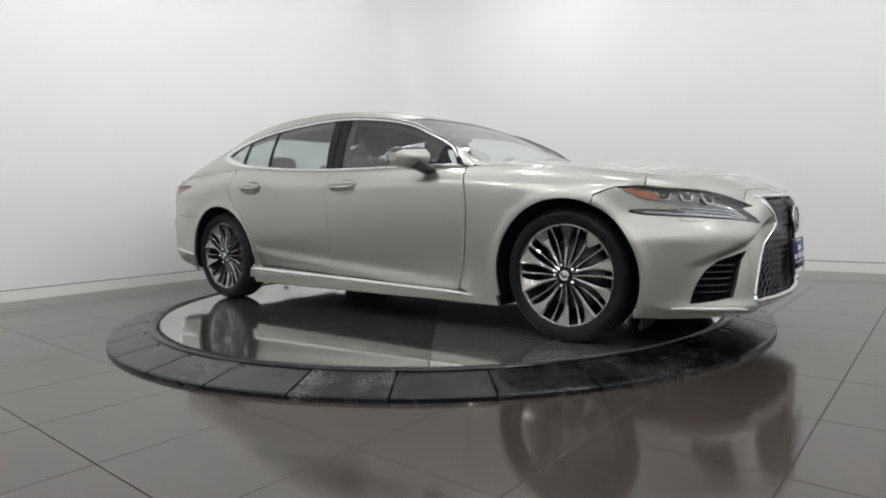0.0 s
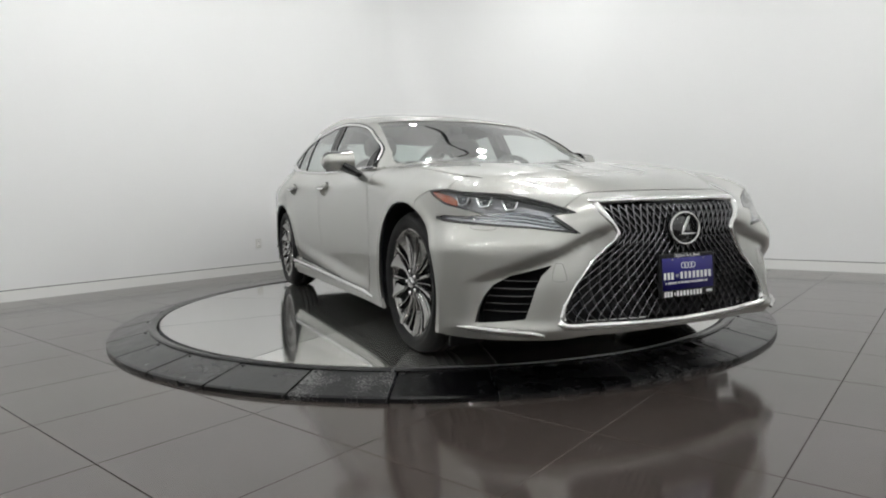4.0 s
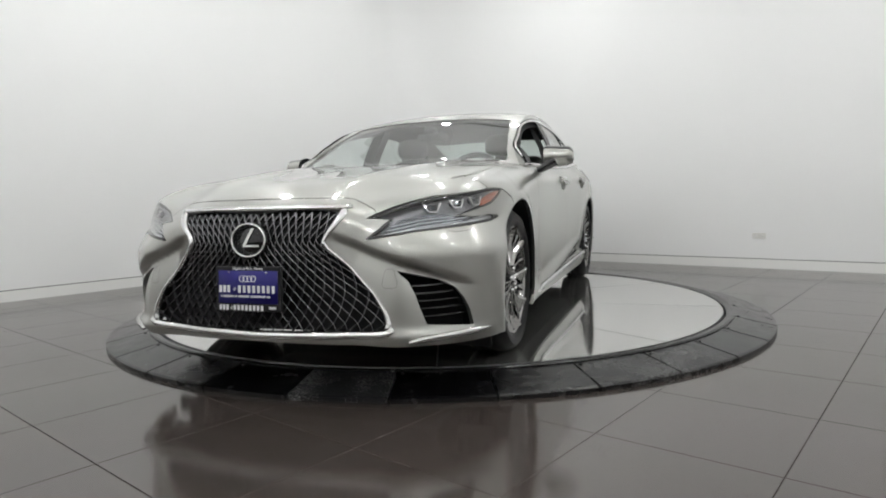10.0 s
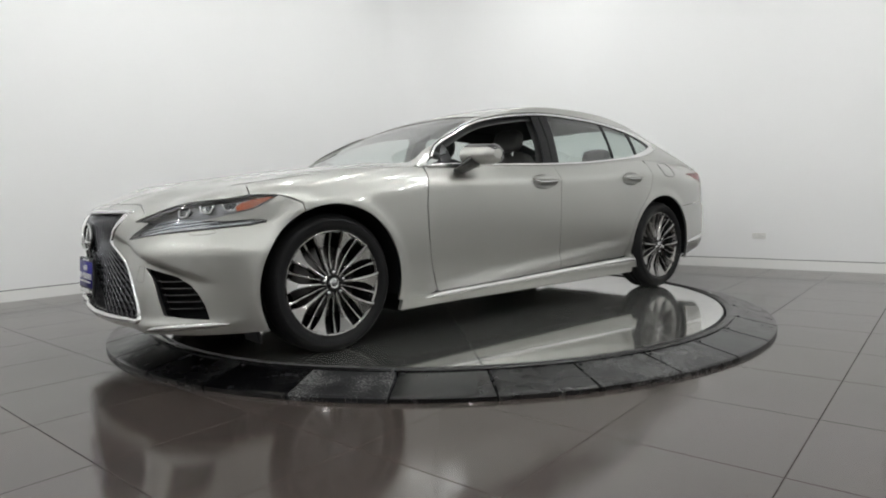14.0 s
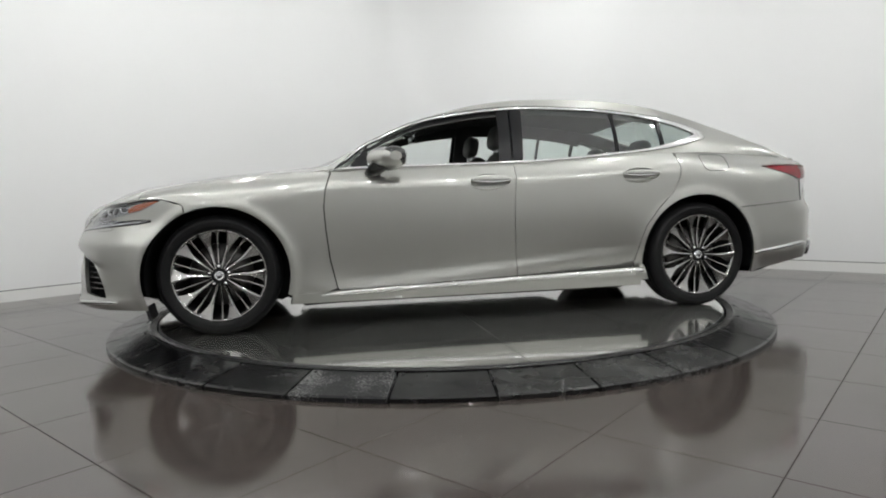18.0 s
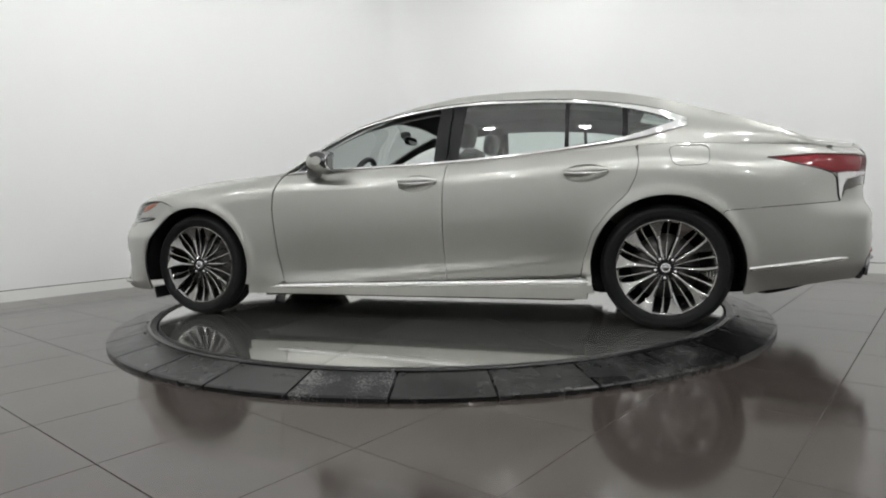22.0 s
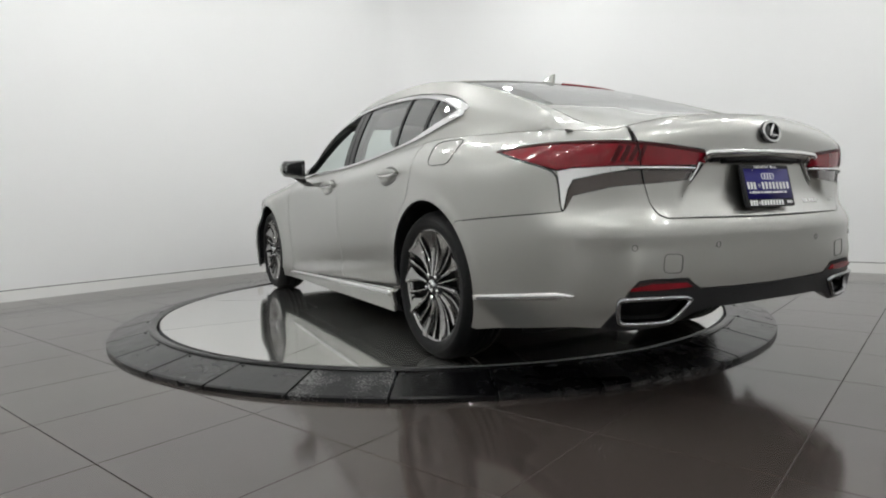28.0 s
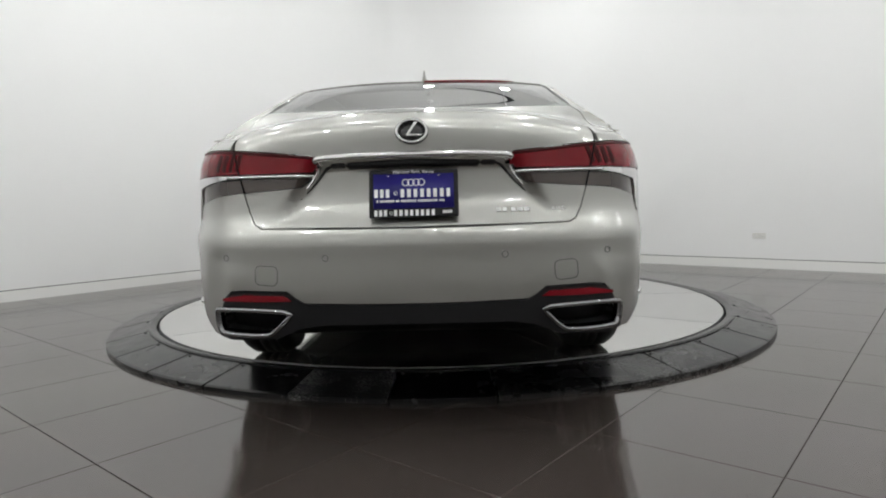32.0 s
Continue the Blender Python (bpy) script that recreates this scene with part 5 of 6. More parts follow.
def build_headlamps():
    def one(put):
        root = cpart("headlamp", put(patch(belt, LAMP, step=.03, th=.01, off=-.034)), M_LAMPIN, None, "slim arrow-shaped headlamp with clear lens and amber marker")
        cpart("lens", put(patch(belt, LAMP, step=.03, th=.004, off=-.003)), M_LENS, root)
        # inner floor of pale fluted plastic along the lower arm
        arm = SF((.53, .625), (.66, .650), (.80, .666)) + SX((2.08, .694), (2.18, .703)) + SF((.70, .712), (.61, .696))
        cpart("light_guide", put(patch(belt, arm, step=.03, th=.012, off=-.016)), M_LAMPIN2, root, "pale fluted light guide")
        for q in (.25, .5, .75):
            a = np.array(SF((.53, .622), (.66, .650), (.80, .672)))
            bq = np.array(SF((.60, .688), (.70, .706)) + SX((2.06, .716)))
            ln = even_line((a * (1 - q) + bq * q).tolist(), 14)
            cpart("flute", put(strip_on(belt, ln, .0035, .004, -.012)), M_DRL, root, smooth=False)
        lo = even_line(SF((.50, .620), (.66, .645), (.80, .660)) + SX((1.99, .677), (1.922, .689)), 30)
        cpart("lower_edge", put(strip_on(belt, lo, np.interp(np.linspace(0, 1, 30), [0, .5, 1], [.016, .015, .008]), .012, .000)), M_BLACK, root)
        drl = even_line(SF((.555, .636), (.66, .655), (.80, .671)) + SX((1.985, .688)), 30)
        cpart("day_lamp", put(strip_on(belt, drl, .006, .008, -.006)), M_DRL, root)
        edge_l = even_line(SF((.590, .692), (.555, .698), (.50, .7015)), 12)
        cpart("inner_edge", put(strip_on(belt, edge_l, .006, .012, -.001)), M_BLACK, root)
        upl = even_line(LAMP_UP, 40)
        cpart("upper_edge", put(strip_on(belt, [(s, z - .004) for s, z in upl], .008, .012, -.002)), M_BLACK, root)
        am = SX((1.868, .808), (1.905, .788), (1.974, .755), (2.045, .737), (2.05, .760), (2.01, .782), (1.95, .796))
        cpart("marker", put(patch(belt, am, step=.03, th=.006, off=-.006)), M_AMBER, root, "amber side marker")
        for y, z in ((.735, .744), (.812, .758), (.860, .766)):
            c = np.array(SF((y, z))[0])
            poly = [(-.034, .016), (.034, .020), (.030, -.004), (.012, -.022), (-.018, -.022), (-.036, -.004)]
            lp = rounded([(c[0] + a, c[1] + b) for a, b in poly], 2)
            cup = cpart("projector", put(patch(belt, lp, step=.02, th=.012, off=-.022)), M_BLACK, root, "square projector lamp")
            u3 = even_line([(c[0] + a, c[1] + b) for a, b in ((-.038, .014), (-.024, -.022), (.014, -.024), (.036, .018))], 16)
            cpart("bezel", put(strip_on(belt, u3, .0060, .012, -.007)), M_CHROME, cup)
            u = belt(c[0], c[1])
            N = normals(belt, c[0], c[1])
            bm = bmesh.new()
            bmesh.ops.create_uvsphere(bm, u_segments=16, v_segments=8, radius=.012)
            bmesh.ops.translate(bm, verts=bm.verts[:], vec=Vector((u - N * .030).tolist()))
            me_v = [(v.co.x, v.co.y, v.co.z) for v in bm.verts]
            me_f = [[v.index for v in f.verts] for f in bm.faces]
            bm.free()
            cpart("bulb_lens", put((np.array(me_v), me_f)), M_LAMPBALL, cup)
    sides(one)


def build_mirrors(doors):
    for k, sg in ((0, 1), (1, -1)):
        put = (lambda pf: pf) if sg > 0 else (lambda pf: flip_y(*pf))
        root = empty("door_mirror", None, car)
        root["label"] = "wing mirror with black cap over a champagne shell"
        # shell: sections from the root outwards
        secs = np.linspace(0, 1, 14)
        n = 20
        for part_i, (a0, a1) in enumerate(((42, 128), (234, 402), (128, 234))):
            V = []
            for t in secs:
                y = .890 + .168 * t
                grow = (1.05 - .26 * t) * (1 - max(0, t - .86) ** 1.5 * 9.5)
                hz = .066 * grow
                hx = .122 * grow * (1 - .25 * t)
                cz = 1.030 + .006 * t
                cx = .548 - .030 * t
                for i in range(n + 1):
                    a = radians(a0 + (a1 - a0) * i / n)
                    x = max(math.cos(a) * hx, -.072)
                    V.append((cx + x, y, cz + math.sin(a) * hz * (1.12 if math.sin(a) > 0 else 1.0)))
            F = []
            for j in range(len(secs) - 1):
                for i in range(n):
                    F.append((j * (n + 1) + i, j * (n + 1) + i + 1, (j + 1) * (n + 1) + i + 1, (j + 1) * (n + 1) + i))
            if part_i:           # the painted shell closes the outer end, the black housing the inner one
                t = 1.0 if part_i == 1 else 0.0
                grow = (1.05 - .26 * t) * (1 - max(0, t - .86) ** 1.5 * 9.5)
                base = len(V)
                for i in range(24):
                    a = 2 * math.pi * i / 24
                    V.append((.548 - .030 * t + max(math.cos(a) * .122 * grow * (1 - .25 * t), -.072), .890 + .168 * t, 1.030 + .006 * t + math.sin(a) * .066 * grow * (1.12 if math.sin(a) > 0 else 1.0)))
                end = list(range(base, len(V)))
                F.append(end if part_i == 1 else end[::-1])
            cpart(("cap", "shell", "housing")[part_i], put((np.array(V), F)), M_PAINT if part_i == 1 else M_BLACK, root, ("gloss black cap", "", "black back of the mirror housing")[part_i])
        gl = [(.474 - .02 * a, .898 + .145 * a, 1.030 + b) for a, b in ((0, -.036), (.12, -.050), (.85, -.038), (1.0, -.018), (1.0, .026), (.9, .044), (.1, .050), (0, .034))]
        gv = [(x, y, z) for x, y, z in gl] + [(x + .006, y, z) for x, y, z in gl]
        m = len(gl)
        cpart("mirror_glass", put((np.array(gv), [tuple(range(m)), tuple(range(2 * m - 1, m - 1, -1))] + [(i, m + i, m + (i + 1) % m, (i + 1) % m) for i in range(m)])), M_CHROME, root, smooth=False)
        # arm: a flattened leaf from the door up to the shell
        prof = [(.640, .850, .945, .050, .020), (.634, .868, .952, .055, .022), (.614, .895, .972, .062, .026), (.588, .925, .995, .072, .032), (.564, .955, 1.015, .080, .036)]
        V, F = [], []
        for x, y, z, rx, rz in prof:
            for i in range(14):
                a = 2 * math.pi * i / 14
                V.append((x + rx * math.cos(a), y - .4 * rz * math.sin(a), z + rz * math.sin(a)))
        for j in range(len(prof) - 1):
            for i in range(14):
                F.append((j * 14 + i, j * 14 + (i + 1) % 14, (j + 1) * 14 + (i + 1) % 14, (j + 1) * 14 + i))
        cpart("arm", put((np.array(V), F)), M_BLACK, root, "gloss black arm")


def build_handles(fdoors, rdoors):
    for doors, (x0, x1, z) in ((fdoors, HANDLES[0]), (rdoors, HANDLES[1])):
        for k, sg in ((0, 1), (1, -1)):
            put = (lambda pf: pf) if sg > 0 else (lambda pf: flip_y(*pf))
            xs = np.linspace(x0, x1, 22)
            t = np.linspace(0, 1, 22)
            V, F = [], []
            rings = (1.0, .94, .82, .62, .38, .12)
            for kk in rings:
                u = np.array(SX(*almond(x0, x1, z, kk)))
                V.append(belt(u[:, 0], u[:, 1]) - normals(belt, u[:, 0], u[:, 1]) * (.002 + .034 * (1 - kk ** 2.2)))
            m = len(V[0])
            for r in range(len(rings) - 1):
                F += [(r * m + i, r * m + (i + 1) % m, (r + 1) * m + (i + 1) % m, (r + 1) * m + i) for i in range(m)]
            F.append([(len(rings) - 1) * m + i for i in range(m)])
            cpart("handle_cup", put((np.concatenate(V), F)), M_PAINT, doors[k], "hollow behind the door handle")
            ln = [(float(s_x(a)), z + .012 + .006 * math.sin(math.pi * q)) for a, q in zip(xs, t)]
            w = .038 * np.sin(np.pi * np.clip(t, .04, .96)) ** .38
            cpart("handle", put(strip_on(belt, ln, w, .022, .026)), M_PAINT, doors[k], "champagne pull handle")
            ln2 = [(s, b - .019 * math.sin(math.pi * q) ** .5) for (s, b), q in zip(ln, t)]
            cpart("handle_trim", put(strip_on(belt, ln2, .012 * np.sin(np.pi * np.clip(t, .05, .95)) ** .5, .016, .026)), M_CHROME, doors[k], "bright chrome handle edge")


EXHAUST = rounded(SR((.425, .393), (.56, .400), (.706, .402), (.716, .385), (.716, .325), (.700, .312), (.535, .308), (.505, .318), (.455, .362)), 1)


def build_tail():
    def one(put):
        red = TAIL_UP + SR((.332, .902), (.352, .868), (.45, .866), (.60, .866), (.70, .868)) + SX((-2.47, .866), (-2.418, .861), (-2.33, .887), (-2.18, .929))
        root = cpart("tail_lamp", put(patch(belt, red, step=.025, th=.02, off=-.001, gap=.002)), M_RED, None, "wide red tail lamp with smoked lower part and chrome blade")
        wedge = SR((.66, .864), (.70, .866)) + SX((-2.47, .864), (-2.422, .857), (-2.429, .800), (-2.435, .735), (-2.443, .716), (-2.449, .75), (-2.458, .792), (-2.477, .826)) + SR((.752, .845), (.70, .852), (.66, .856))
        cpart("blade", put(patch(belt, wedge, step=.014, th=.015, off=.004)), M_CHROME, root, "bright chrome blade")
        cpart("blade_line", put(strip_on(belt, even_line(SR((.354, .8565), (.45, .858), (.60, .859), (.68, .860)), 30), .011, .010, .005)), M_CHROME, root, "bright chrome blade")
        smoke = SR((.358, .850), (.45, .850), (.62, .850), (.70, .848), (.752, .842)) + SX((-2.478, .822), (-2.460, .790), (-2.451, .750), (-2.446, .720)) + TAIL_LO[7:1:-1]
        cpart("smoked_lens", put(patch(belt, smoke, step=.02, th=.02, off=-.003)), M_SMOKE, root, "smoked lower lens")
        # darker L-shaped elements inside the red
        for y0 in (.625, .655, .685, .715):
            ln = even_line(SR((y0 - .016, .938), (y0, .905), (y0 + .012, .882)), 8)
            cpart("lamp_element", put(strip_on(belt, ln, .017, .003, .0002)), M_REDDARK, root, smooth=False)
        up = even_line([(s, z - .005) for s, z in TAIL_UP], 40)
        cpart("lamp_brow", put(strip_on(belt, up, .010, .008, .0012)), M_REDDARK, root)
        side_edge = even_line(SX((-2.10, .950), (-2.18, .926), (-2.33, .884), (-2.40, .858), (-2.418, .835), (-2.423, .80), (-2.429, .735), (-2.440, .712)), 30)
        cpart("lamp_seal", put(strip_on(belt, side_edge, .009, .010, .0012)), M_BLACK, root)
        sp = even_line(SR(*SPLIT[:4]), 16)
        cpart("lid_gap", put(strip_on(belt, sp, .005, .004, .0022)), M_UNDER, root)
        # bumper ornaments
        ln = even_line(SX((-1.985, .355), (-2.20, .379), (-2.40, .401), (-2.485, .409)), 24)
        cpart("side_trim", put(strip_on(belt, ln, np.interp(np.linspace(0, 1, 24), [0, .85, 1], [.024, .030, .004]), .012, .008)), M_CHROME, None, "bright chrome bumper trim")
        for y, z in ((.665, .580), (.305, .577)):
            c = SR((y, z))[0]
            lp = [(c[0] + .0105 * math.cos(a), c[1] + .0105 * math.sin(a)) for a in np.linspace(0, 2 * math.pi, 17)[:-1]]
            cpart("parking_sensor", put(strip_on(belt, lp, .0030, .004, .0018, True)), M_GROOVE, smooth=False)
        hk = soft_box(SR((.473, .550), (.553, .555), (.558, .488), (.478, .482)))
        cpart("tow_cover", put(strip_on(belt, dense(hk, .02), .003, .004, .0020, True)), M_GROOVE, smooth=False)
        rf = SR((.428, .430), (.456, .448), (.60, .452), (.676, .440), (.684, .430), (.56, .428))
        cpart("reflector", put(patch(belt, rf, step=.03, th=.01, off=.007)), M_RED, None, "red rear reflector")
        ex = EXHAUST
        pipe = cpart("exhaust", put(strip_on(belt, ex, .016, .03, .018, True)), M_DARKCHROME, None, "dark chrome exhaust finisher")
        cpart("bore", put(patch(belt, ex, step=.03, th=-.05, off=-.06, gap=-.004)), M_UNDER, pipe)
    sides(one)
    val = SR((0, .412), (.2, .413), (.383, .417), (.412, .434), (.447, .459), (.60, .463), (.650, .459), (.680, .428), (.718, .358), (.760, .292), (.70, .280), (.50, .292), (.41, .330), (.33, .343), (0, .346))[::-1]
    cpart("valance", patch(belt, whole_rear(val), [EXHAUST, [(2 * S_END - s, z) for s, z in EXHAUST]], step=.03, th=.05, off=.002), M_PLASTIC, None, "matt black rear valance")
    bar = even_line(SR((.340, .904), (.325, .914), (.20, .919), (0, .921), (-.20, .919), (-.325, .914), (-.340, .904)), 40)
    cpart("boot_bar", strip_on(belt, bar, .021, .03, .017), M_CHROME, None, "bright chrome bar above the plate")
    bar = even_line(SR((.285, .890), (0, .897), (-.285, .890)), 40)
    cpart("boot_latch", strip_on(belt, bar, .026, .02, .008), M_PLASTIC)
    for sg in (1, -1):
        ln = smooth_line(SR((sg * .290, .915), (sg * .318, .905), (sg * .341, .866), (sg * .384, .812)), 20)
        cpart("bar_end", strip_on(belt, ln, np.interp(np.linspace(0, 1, 20), [0, .3, 1], [.022, .018, .007]), .02, .008), M_CHROME, None, "bright chrome bar end")
        # shade along the recess's crease, laid on as a tapering black strip
        ln = smooth_line(SR((sg * .262, .892), (sg * .298, .885), (sg * .334, .848), (sg * .380, .800), (sg * .425, .752)), 20)
        cpart("bar_shadow_line", strip_on(belt, ln, np.interp(np.linspace(0, 1, 20), [0, .3, 1], [.018, .012, .001]), .01, .002), M_PLASTIC, None, "black strip standing in for the shade under the chrome bar")
    # a thin red strip over the right half of the rear screen's top edge
    xs = np.linspace(0, -.47, 16)
    V, F = sweep(top(-1.452 + .10 * (np.abs(xs) / .55) ** 3 - .010, xs) + np.array((0, 0, .004)), np.tile((0, 0, 1), (16, 1)), .010, .008)
    cpart("high_brake_light", (V, F), M_RED, None, "thin red strip along the top of the rear screen")
    q = belt(S_END, .995)
    emblem(Matrix.Translation((float(q[0]) - .010, 0, .995)) @ pose(0, 0, 0, 0, -10, 180), .056, .044, None)
    p0, p1 = belt(S_END, .697), belt(S_END, .872)
    lean = math.atan2(float(p1[0] - p0[0]), .175)
    up, out = Vector((math.sin(lean), 0, math.cos(lean))), Vector((-math.cos(lean), 0, math.sin(lean)))
    at = Vector(((p0 + p1) / 2).tolist()) + out * .016
    m = Matrix((out, up.cross(out), up)).transposed().to_4x4()
    plate(Matrix.Translation(at) @ m, .302, .165, car)
    # model script as plain bars
    for y0, w in ((.285, .016), (.307, .014), (.335, .016), (.357, .018), (.381, .018)):
        q = even_line(SR((-y0 - .0, .725), (-y0 - w, .725)), 3)
        cpart("model_mark", strip_on(belt, q, .018, .004, .004), M_CHROME, None, "small chrome mark of the model lettering", smooth=False)
    c = SR((-.502, .725))[0]
    at = Vector(belt(c[0], c[1]).tolist())
    out = Vector(normals(belt, np.array([c[0]]), np.array([c[1]]))[0].tolist())
    side = Vector((0, 0, 1)).cross(out).normalized()
    m = Matrix((out, side, out.cross(side))).transposed().to_4x4()
    lettering("AWD", .022, Matrix.Translation(at + out * .003) @ m, car, "drive_mark")
    fl = soft_box(SX((-1.573, 1.040), (-1.795, 1.038), (-1.785, .925), (-1.60, .925)))
    cpart("fuel_flap", strip_on(belt, dense(fl, .02), .0035, .005, .0030, True), M_GROOVE, smooth=False)
    # antenna fin
    V = []
    for t in np.linspace(0, 1, 8):
        x0, z0 = -1.22 - .17 * t, 0
        h = .062 * (1 - math.cos(math.pi * min(t * 1.05, 1) * .5)) if t < .96 else .058
        base = float(ZC(x0)) - .006
        V += [(x0, .022 * math.sin(math.pi * (t * .8 + .12)), base), (x0 - .01 * t, .003, base + h), (x0 - .01 * t, -.003, base + h), (x0, -.022 * math.sin(math.pi * (t * .8 + .12)), base)]
    F = []
    for j in range(7):
        for i in range(3):
            F.append((j * 4 + i, j * 4 + i + 1, (j + 1) * 4 + i + 1, (j + 1) * 4 + i))
    F += [(0, 1, 2, 3), (31, 30, 29, 28)]
    cpart("antenna_fin", (np.array(V), F), M_PAINT, None, "small shark-fin aerial", smooth=False)


build_grille()
build_intakes()
build_headlamps()
build_mirrors(fdoors)
build_handles(fdoors, rdoors)
build_tail()


# ---- cabin ----
def ellip(cx, cy, cz, rx, ry, rz, p=2.6, nu=20, nv=12):
    """A rounded cushion: a superellipsoid."""
    V, F = [], []
    f = lambda c: math.copysign(abs(c) ** (2 / p), c)
    for j in range(nv + 1):
        v = -math.pi / 2 + math.pi * j / nv
        for i in range(nu):
            u = 2 * math.pi * i / nu
            V.append((cx + rx * f(math.cos(v)) * f(math.cos(u)), cy + ry * f(math.cos(v)) * f(math.sin(u)), cz + rz * f(math.sin(v))))
    for j in range(nv):
        for i in range(nu):
            F.append((j * nu + i, j * nu + (i + 1) % nu, (j + 1) * nu + (i + 1) % nu, (j + 1) * nu + i))
    return np.array(V), F


def tilted(pf, c, deg):
    """Turned about the crosswise axis through c."""
    M = Matrix.Translation(c) @ Matrix.Rotation(radians(deg), 4, "Y") @ Matrix.Translation(-Vector(c))
    return placed(pf, M)


def build_cabin():
    # inner side trim and floor, dark
    xs = np.linspace(.95, -1.75, 40)
    rows = []
    for f in (.25, .5, .75, .95):
        lo = [max(.26, .355 + math.sqrt(max(0.0, .46 ** 2 - (x + 1.5625) ** 2))) for x in xs]
        z = np.array([q + (e1(x) - .02 - q) * f for x, q in zip(xs, lo)])
        s = s_x(xs)
        rows.append(belt(s, z) - normals(belt, s, z) * .085)
    n = len(xs)
    V = np.concatenate(rows)
    F = [(j * n + i, j * n + i + 1, (j + 1) * n + i + 1, (j + 1) * n + i) for j in range(3) for i in range(n - 1)]
    pair("door_lining", (V, F), M_CABIN, "dark door lining")
    # ledge between the lining and the glass
    a = rows[-1]
    s = s_x(xs)
    b = belt(s, np.array([e1(x) for x in xs])) - normals(belt, s, np.array([e1(x) for x in xs])) * .012
    V = np.concatenate([a, b])
    pair("window_ledge", (V, [(i, i + 1, n + i + 1, n + i) for i in range(n - 1)]), M_CABIN)
    # headliner and pillar trims
    half = [(.20, 0), (.21, .56)] + [(x, float(edge(x)[0]) - .06) for x in np.linspace(.20, -1.36, 16)] + [(-1.45, .5), (-1.48, 0)]
    cpart("headliner", patch(top, half + [(x, -y) for x, y in half[::-1][1:-1]], step=.08, th=.01, off=-.035), M_LINER, None, "dark headliner")
    def one(put):
        xs = np.linspace(.90, -1.40, 40)
        V = []
        for x in xs:
            p0 = cheek(x, float(DT(min(x, .86))) - (.045 if x < .70 else .01))
            p1 = top(x, float(edge(x)[0]) - (post_w(x) if x > .2 else .09) + .004)
            V += [tuple(p0 - np.array((0, .020, 0))), tuple(p1 - np.array((0, .0, .028)))]
        F = [(2 * i, 2 * i + 1, 2 * i + 3, 2 * i + 2) for i in range(len(xs) - 1)]
        cpart("pillar_trim", put((np.array(V), F)), M_LINER)
        xs2 = np.linspace(-1.34, -1.92, 14)
        V = []
        for x in xs2:
            p0 = cheek(x, float(DL(x)) - .01 if x > -1.66 else e1(x) + .02)
            p1 = top(x, rear_glass_y(x) - .012)
            V += [tuple(p0 - np.array((0, .025, 0))), tuple(p1 - np.array((0, .01, .02)))] if x < -1.66 else [tuple(cheek(x, float(DT(x))) - np.array((0, .02, 0))), tuple(p1 - np.array((0, .01, .02)))]
        F = [(2 * i, 2 * i + 1, 2 * i + 3, 2 * i + 2) for i in range(len(xs2) - 1)]
        cpart("rear_pillar_trim", put((np.array(V), F)), M_LINER)
        # centre post
        V, F = sweep([tuple(cheek(-.28, 1.36) - np.array((0, .05, 0))), tuple(cheek(-.27, 1.15) - np.array((0, .05, 0))), tuple(cheek(-.26, .99) - np.array((0, .06, 0)))], np.tile((0, 1, 0), (3, 1)), .11, .03)
        cpart("centre_post", put((V, F)), M_LINER, smooth=False)
    sides(one)
    # dashboard with a hood over the dials
    V, F = ellip(.80, 0, .86, .24, .76, .105, 4)
    dash = cpart("dashboard", (V, F), M_CABIN, None, "dark dashboard")
    cpart("dial_hood", ellip(.66, .38, .965, .10, .19, .035, 3), M_CABIN, dash)
    cpart("screen", ellip(.66, -.02, .965, .02, .16, .045, 5), M_BLACK, dash, "wide dark display")
    cpart("shelf", ellip(-1.78, 0, 1.035, .36, .62, .025, 5), M_CABIN, None, "rear parcel shelf")
    cpart("floor_pan", ellip(-.05, 0, .30, 1.02, .78, .03, 6), M_CABIN)
    cpart("console", ellip(.1, 0, .62, .50, .12, .16, 4), M_CABIN, None, "centre console")
    # seats
    for sg in (1, -1):
        y = .38 * sg
        seat = empty("front_seat", None, car)
        seat["label"] = "dark leather front seat"
        cpart("cushion", ellip(.16, y, .56, .27, .25, .10, 3.5), M_SEAT, seat)
        cpart("backrest", tilted(ellip(-.16, y, .85, .085, .245, .31, 3.2), (-.14, y, .58), -20), M_SEAT, seat)
        cpart("headrest", tilted(ellip(-.285, y, 1.205, .05, .135, .085, 3), (-.28, y, 1.15), -10), M_SEAT, seat)
        for k in (-.05, .05):
            V, F = sweep([(-.275, y + k, 1.06), (-.285, y + k, 1.15)], np.tile((1, 0, 0), (2, 1)), .012, .012)
            cpart("headrest_post", (V, F), M_CHROME, seat, smooth=False)
    bench = empty("rear_seat", None, car)
    bench["label"] = "dark leather rear bench"
    cpart("cushion", ellip(-.95, 0, .58, .30, .70, .11, 4), M_SEAT, bench)
    cpart("backrest", tilted(ellip(-1.27, 0, .84, .09, .70, .27, 4), (-1.24, 0, .6), -24), M_SEAT, bench)
    for y in (-.38, .38):
        cpart("headrest", tilted(ellip(-1.40, y, 1.115, .045, .135, .070, 3), (-1.4, y, 1.08), -14), M_SEAT, bench)
    # steering wheel
    wheel = empty("steering_wheel", Matrix.Translation((.50, .38, .905)) @ Matrix.Rotation(radians(-24), 4, "Y"), car)
    wheel["label"] = "dark leather steering wheel"
    n = 32
    o = [(0, .182 * math.cos(2 * math.pi * i / n), .182 * math.sin(2 * math.pi * i / n)) for i in range(n)]
    cpart("wheel_rim", sweep(o, np.tile((-1, 0, 0), (n, 1)), .032, .03, True), M_CABIN, wheel)
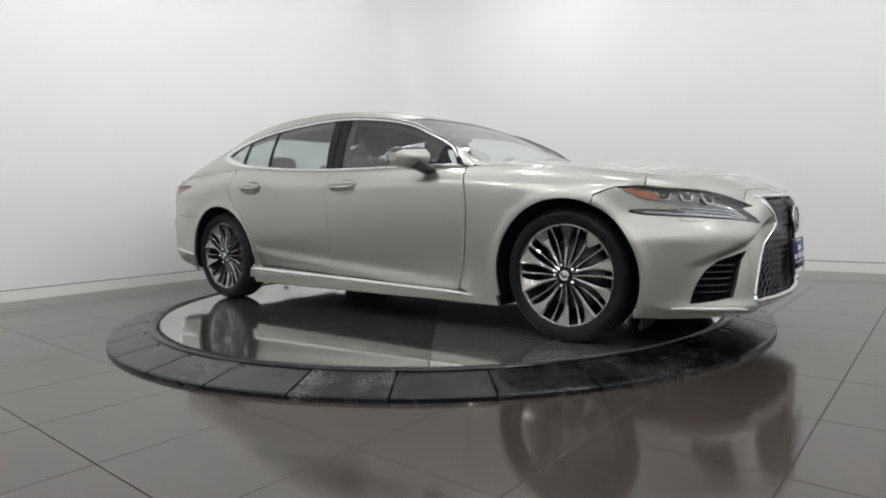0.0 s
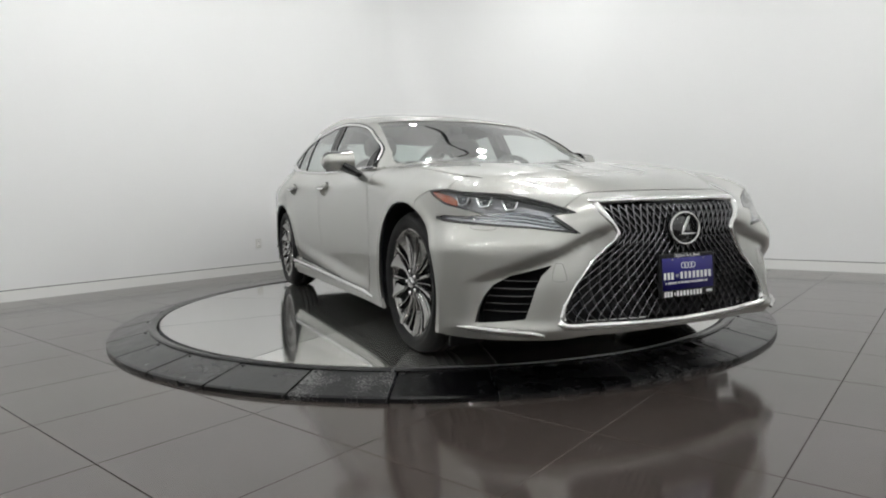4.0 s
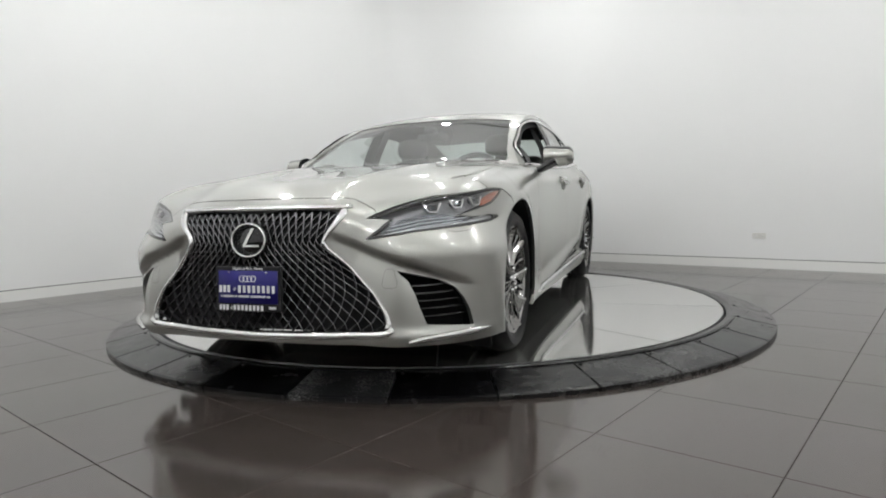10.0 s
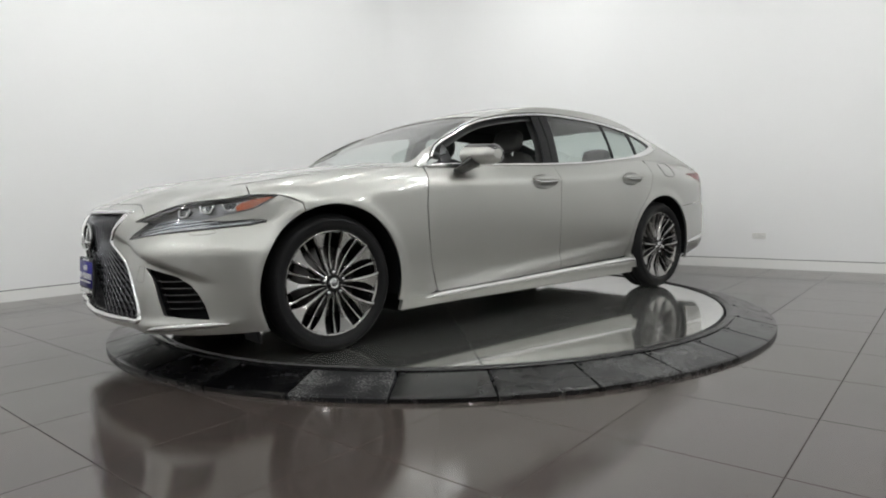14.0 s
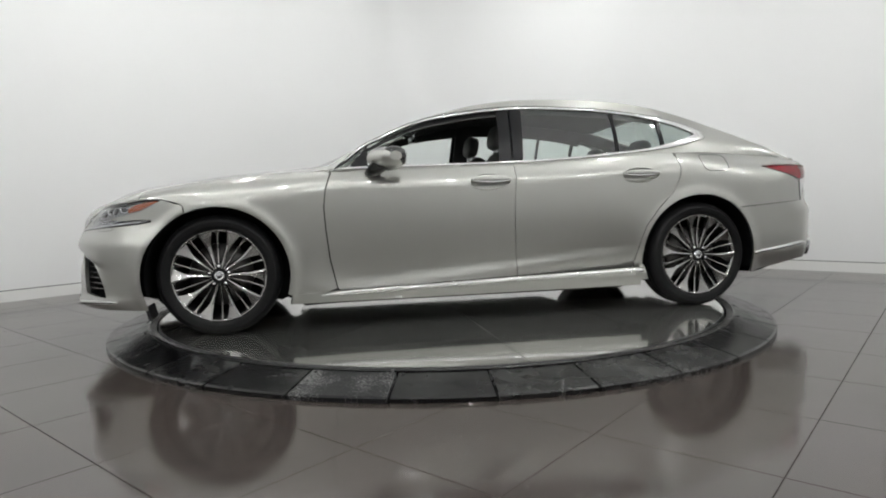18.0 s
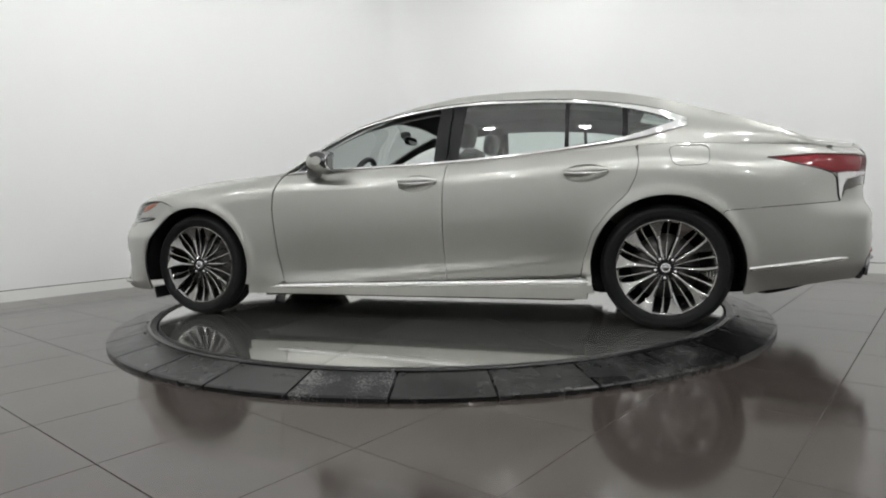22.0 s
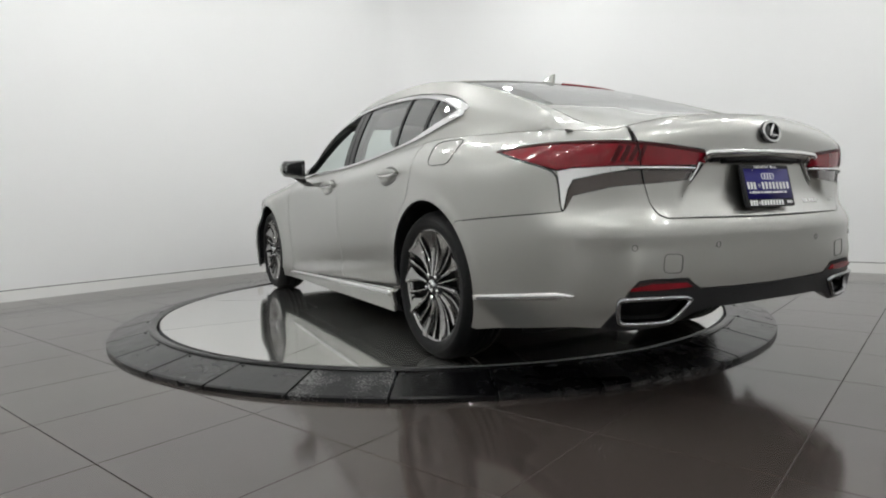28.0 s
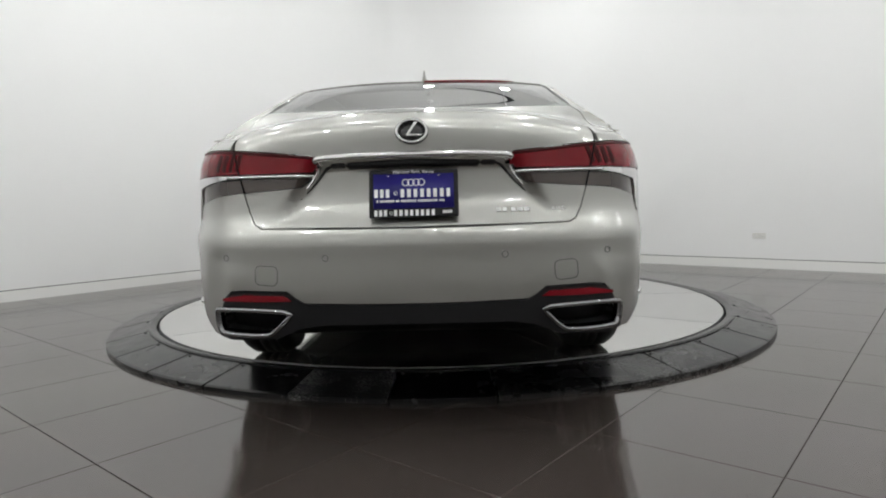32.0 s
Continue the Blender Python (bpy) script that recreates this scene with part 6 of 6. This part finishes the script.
    cpart("wheel_boss", ellip(.02, 0, -.01, .03, .075, .06, 3), M_CABIN, wheel)
    for a in (5, 175, 270):
        V, F = sweep([(.01, .06 * math.cos(radians(a)), .06 * math.sin(radians(a))), (.0, .172 * math.cos(radians(a)), .172 * math.sin(radians(a)))], np.tile((-1, 0, 0), (2, 1)), .035, .014)
        cpart("wheel_spoke", (V, F), M_CABIN, wheel, smooth=False)
    mir = cpart("inner_mirror", ellip(.26, 0, 1.235, .018, .125, .032, 4), M_BLACK, None, "black inner rear-view mirror")
    cpart("mirror_stem", ellip(.30, 0, 1.280, .035, .045, .030, 3), M_CABIN, mir)
    # wipers
    for y0, y1, x0, x1 in ((.55, -.05, 1.00, 1.045), (-.05, -.62, 1.06, .98)):
        ys = np.linspace(y0, y1, 14)
        xv = np.linspace(x0, x1, 14) + .035
        Pp = top(xv, ys) + np.array((0, 0, -.030))
        V, F = sweep(Pp, np.tile((.3, 0, .95), (14, 1)), .014, .012)
        cpart("wiper", (V, F), M_PLASTIC, None, "black wiper blade", smooth=False)


build_cabin()


# ---- what moves: the disc turns, and the car with it ----
TURN = [(0, -38.93), (0.5, -40.47), (1, -43.11), (1.5, -46.59), (2, -50.33), (2.5, -54.24), (3, -58.18), (3.5, -62.02), (4.2, -67.30), (4.9, -72.48), (5.5, -76.88), (6.0, -80.54), (6.5, -84.14), (7.0, -87.7), (7.5, -91.3), (8.0, -94.98), (8.5, -98.69), (9.0, -102.4), (9.5, -106.13), (10.0, -109.86), (10.5, -113.59), (11.0, -117.35), (11.5, -121.16), (12.0, -124.95), (12.5, -128.73), (13.0, -132.48), (13.5, -136.16), (14.0, -139.84), (14.5, -143.56), (15.2, -148.78), (15.9, -153.99), (16.5, -158.46), (17.0, -162.13), (17.5, -165.75), (18.0, -169.33), (18.5, -172.87), (19.0, -176.42), (19.5, -180.04), (20.0, -183.66), (20.5, -187.19), (21.0, -190.69), (21.5, -194.18), (22.0, -197.74), (22.5, -201.35), (23.0, -204.96), (23.5, -208.54), (24.0, -212.07), (24.5, -215.55), (25.0, -219.04), (25.5, -222.68), (26.2, -227.97), (26.9, -233.26), (27.5, -237.79), (28.0, -241.61), (28.5, -245.41), (29.0, -249.19), (29.5, -252.98), (30.0, -256.76), (30.5, -260.47), (31.0, -264.11), (31.5, -267.74), (32.0, -271.38)]
CAR_AT = (-0.0544, 0.0353)
CAR_TURN = 0.33


def motions():
    rows_car, rows_disc = [], []
    for t, a in TURN:
        r = Matrix.Rotation(radians(a), 4, "Z")
        rows_car.append((t, r @ pose(CAR_AT[0], CAR_AT[1], DISC_Z, 0, 0, CAR_TURN)))
        rows_disc.append((t, r))
    walk(car, rows_car)
    walk(disc, rows_disc)


motions()
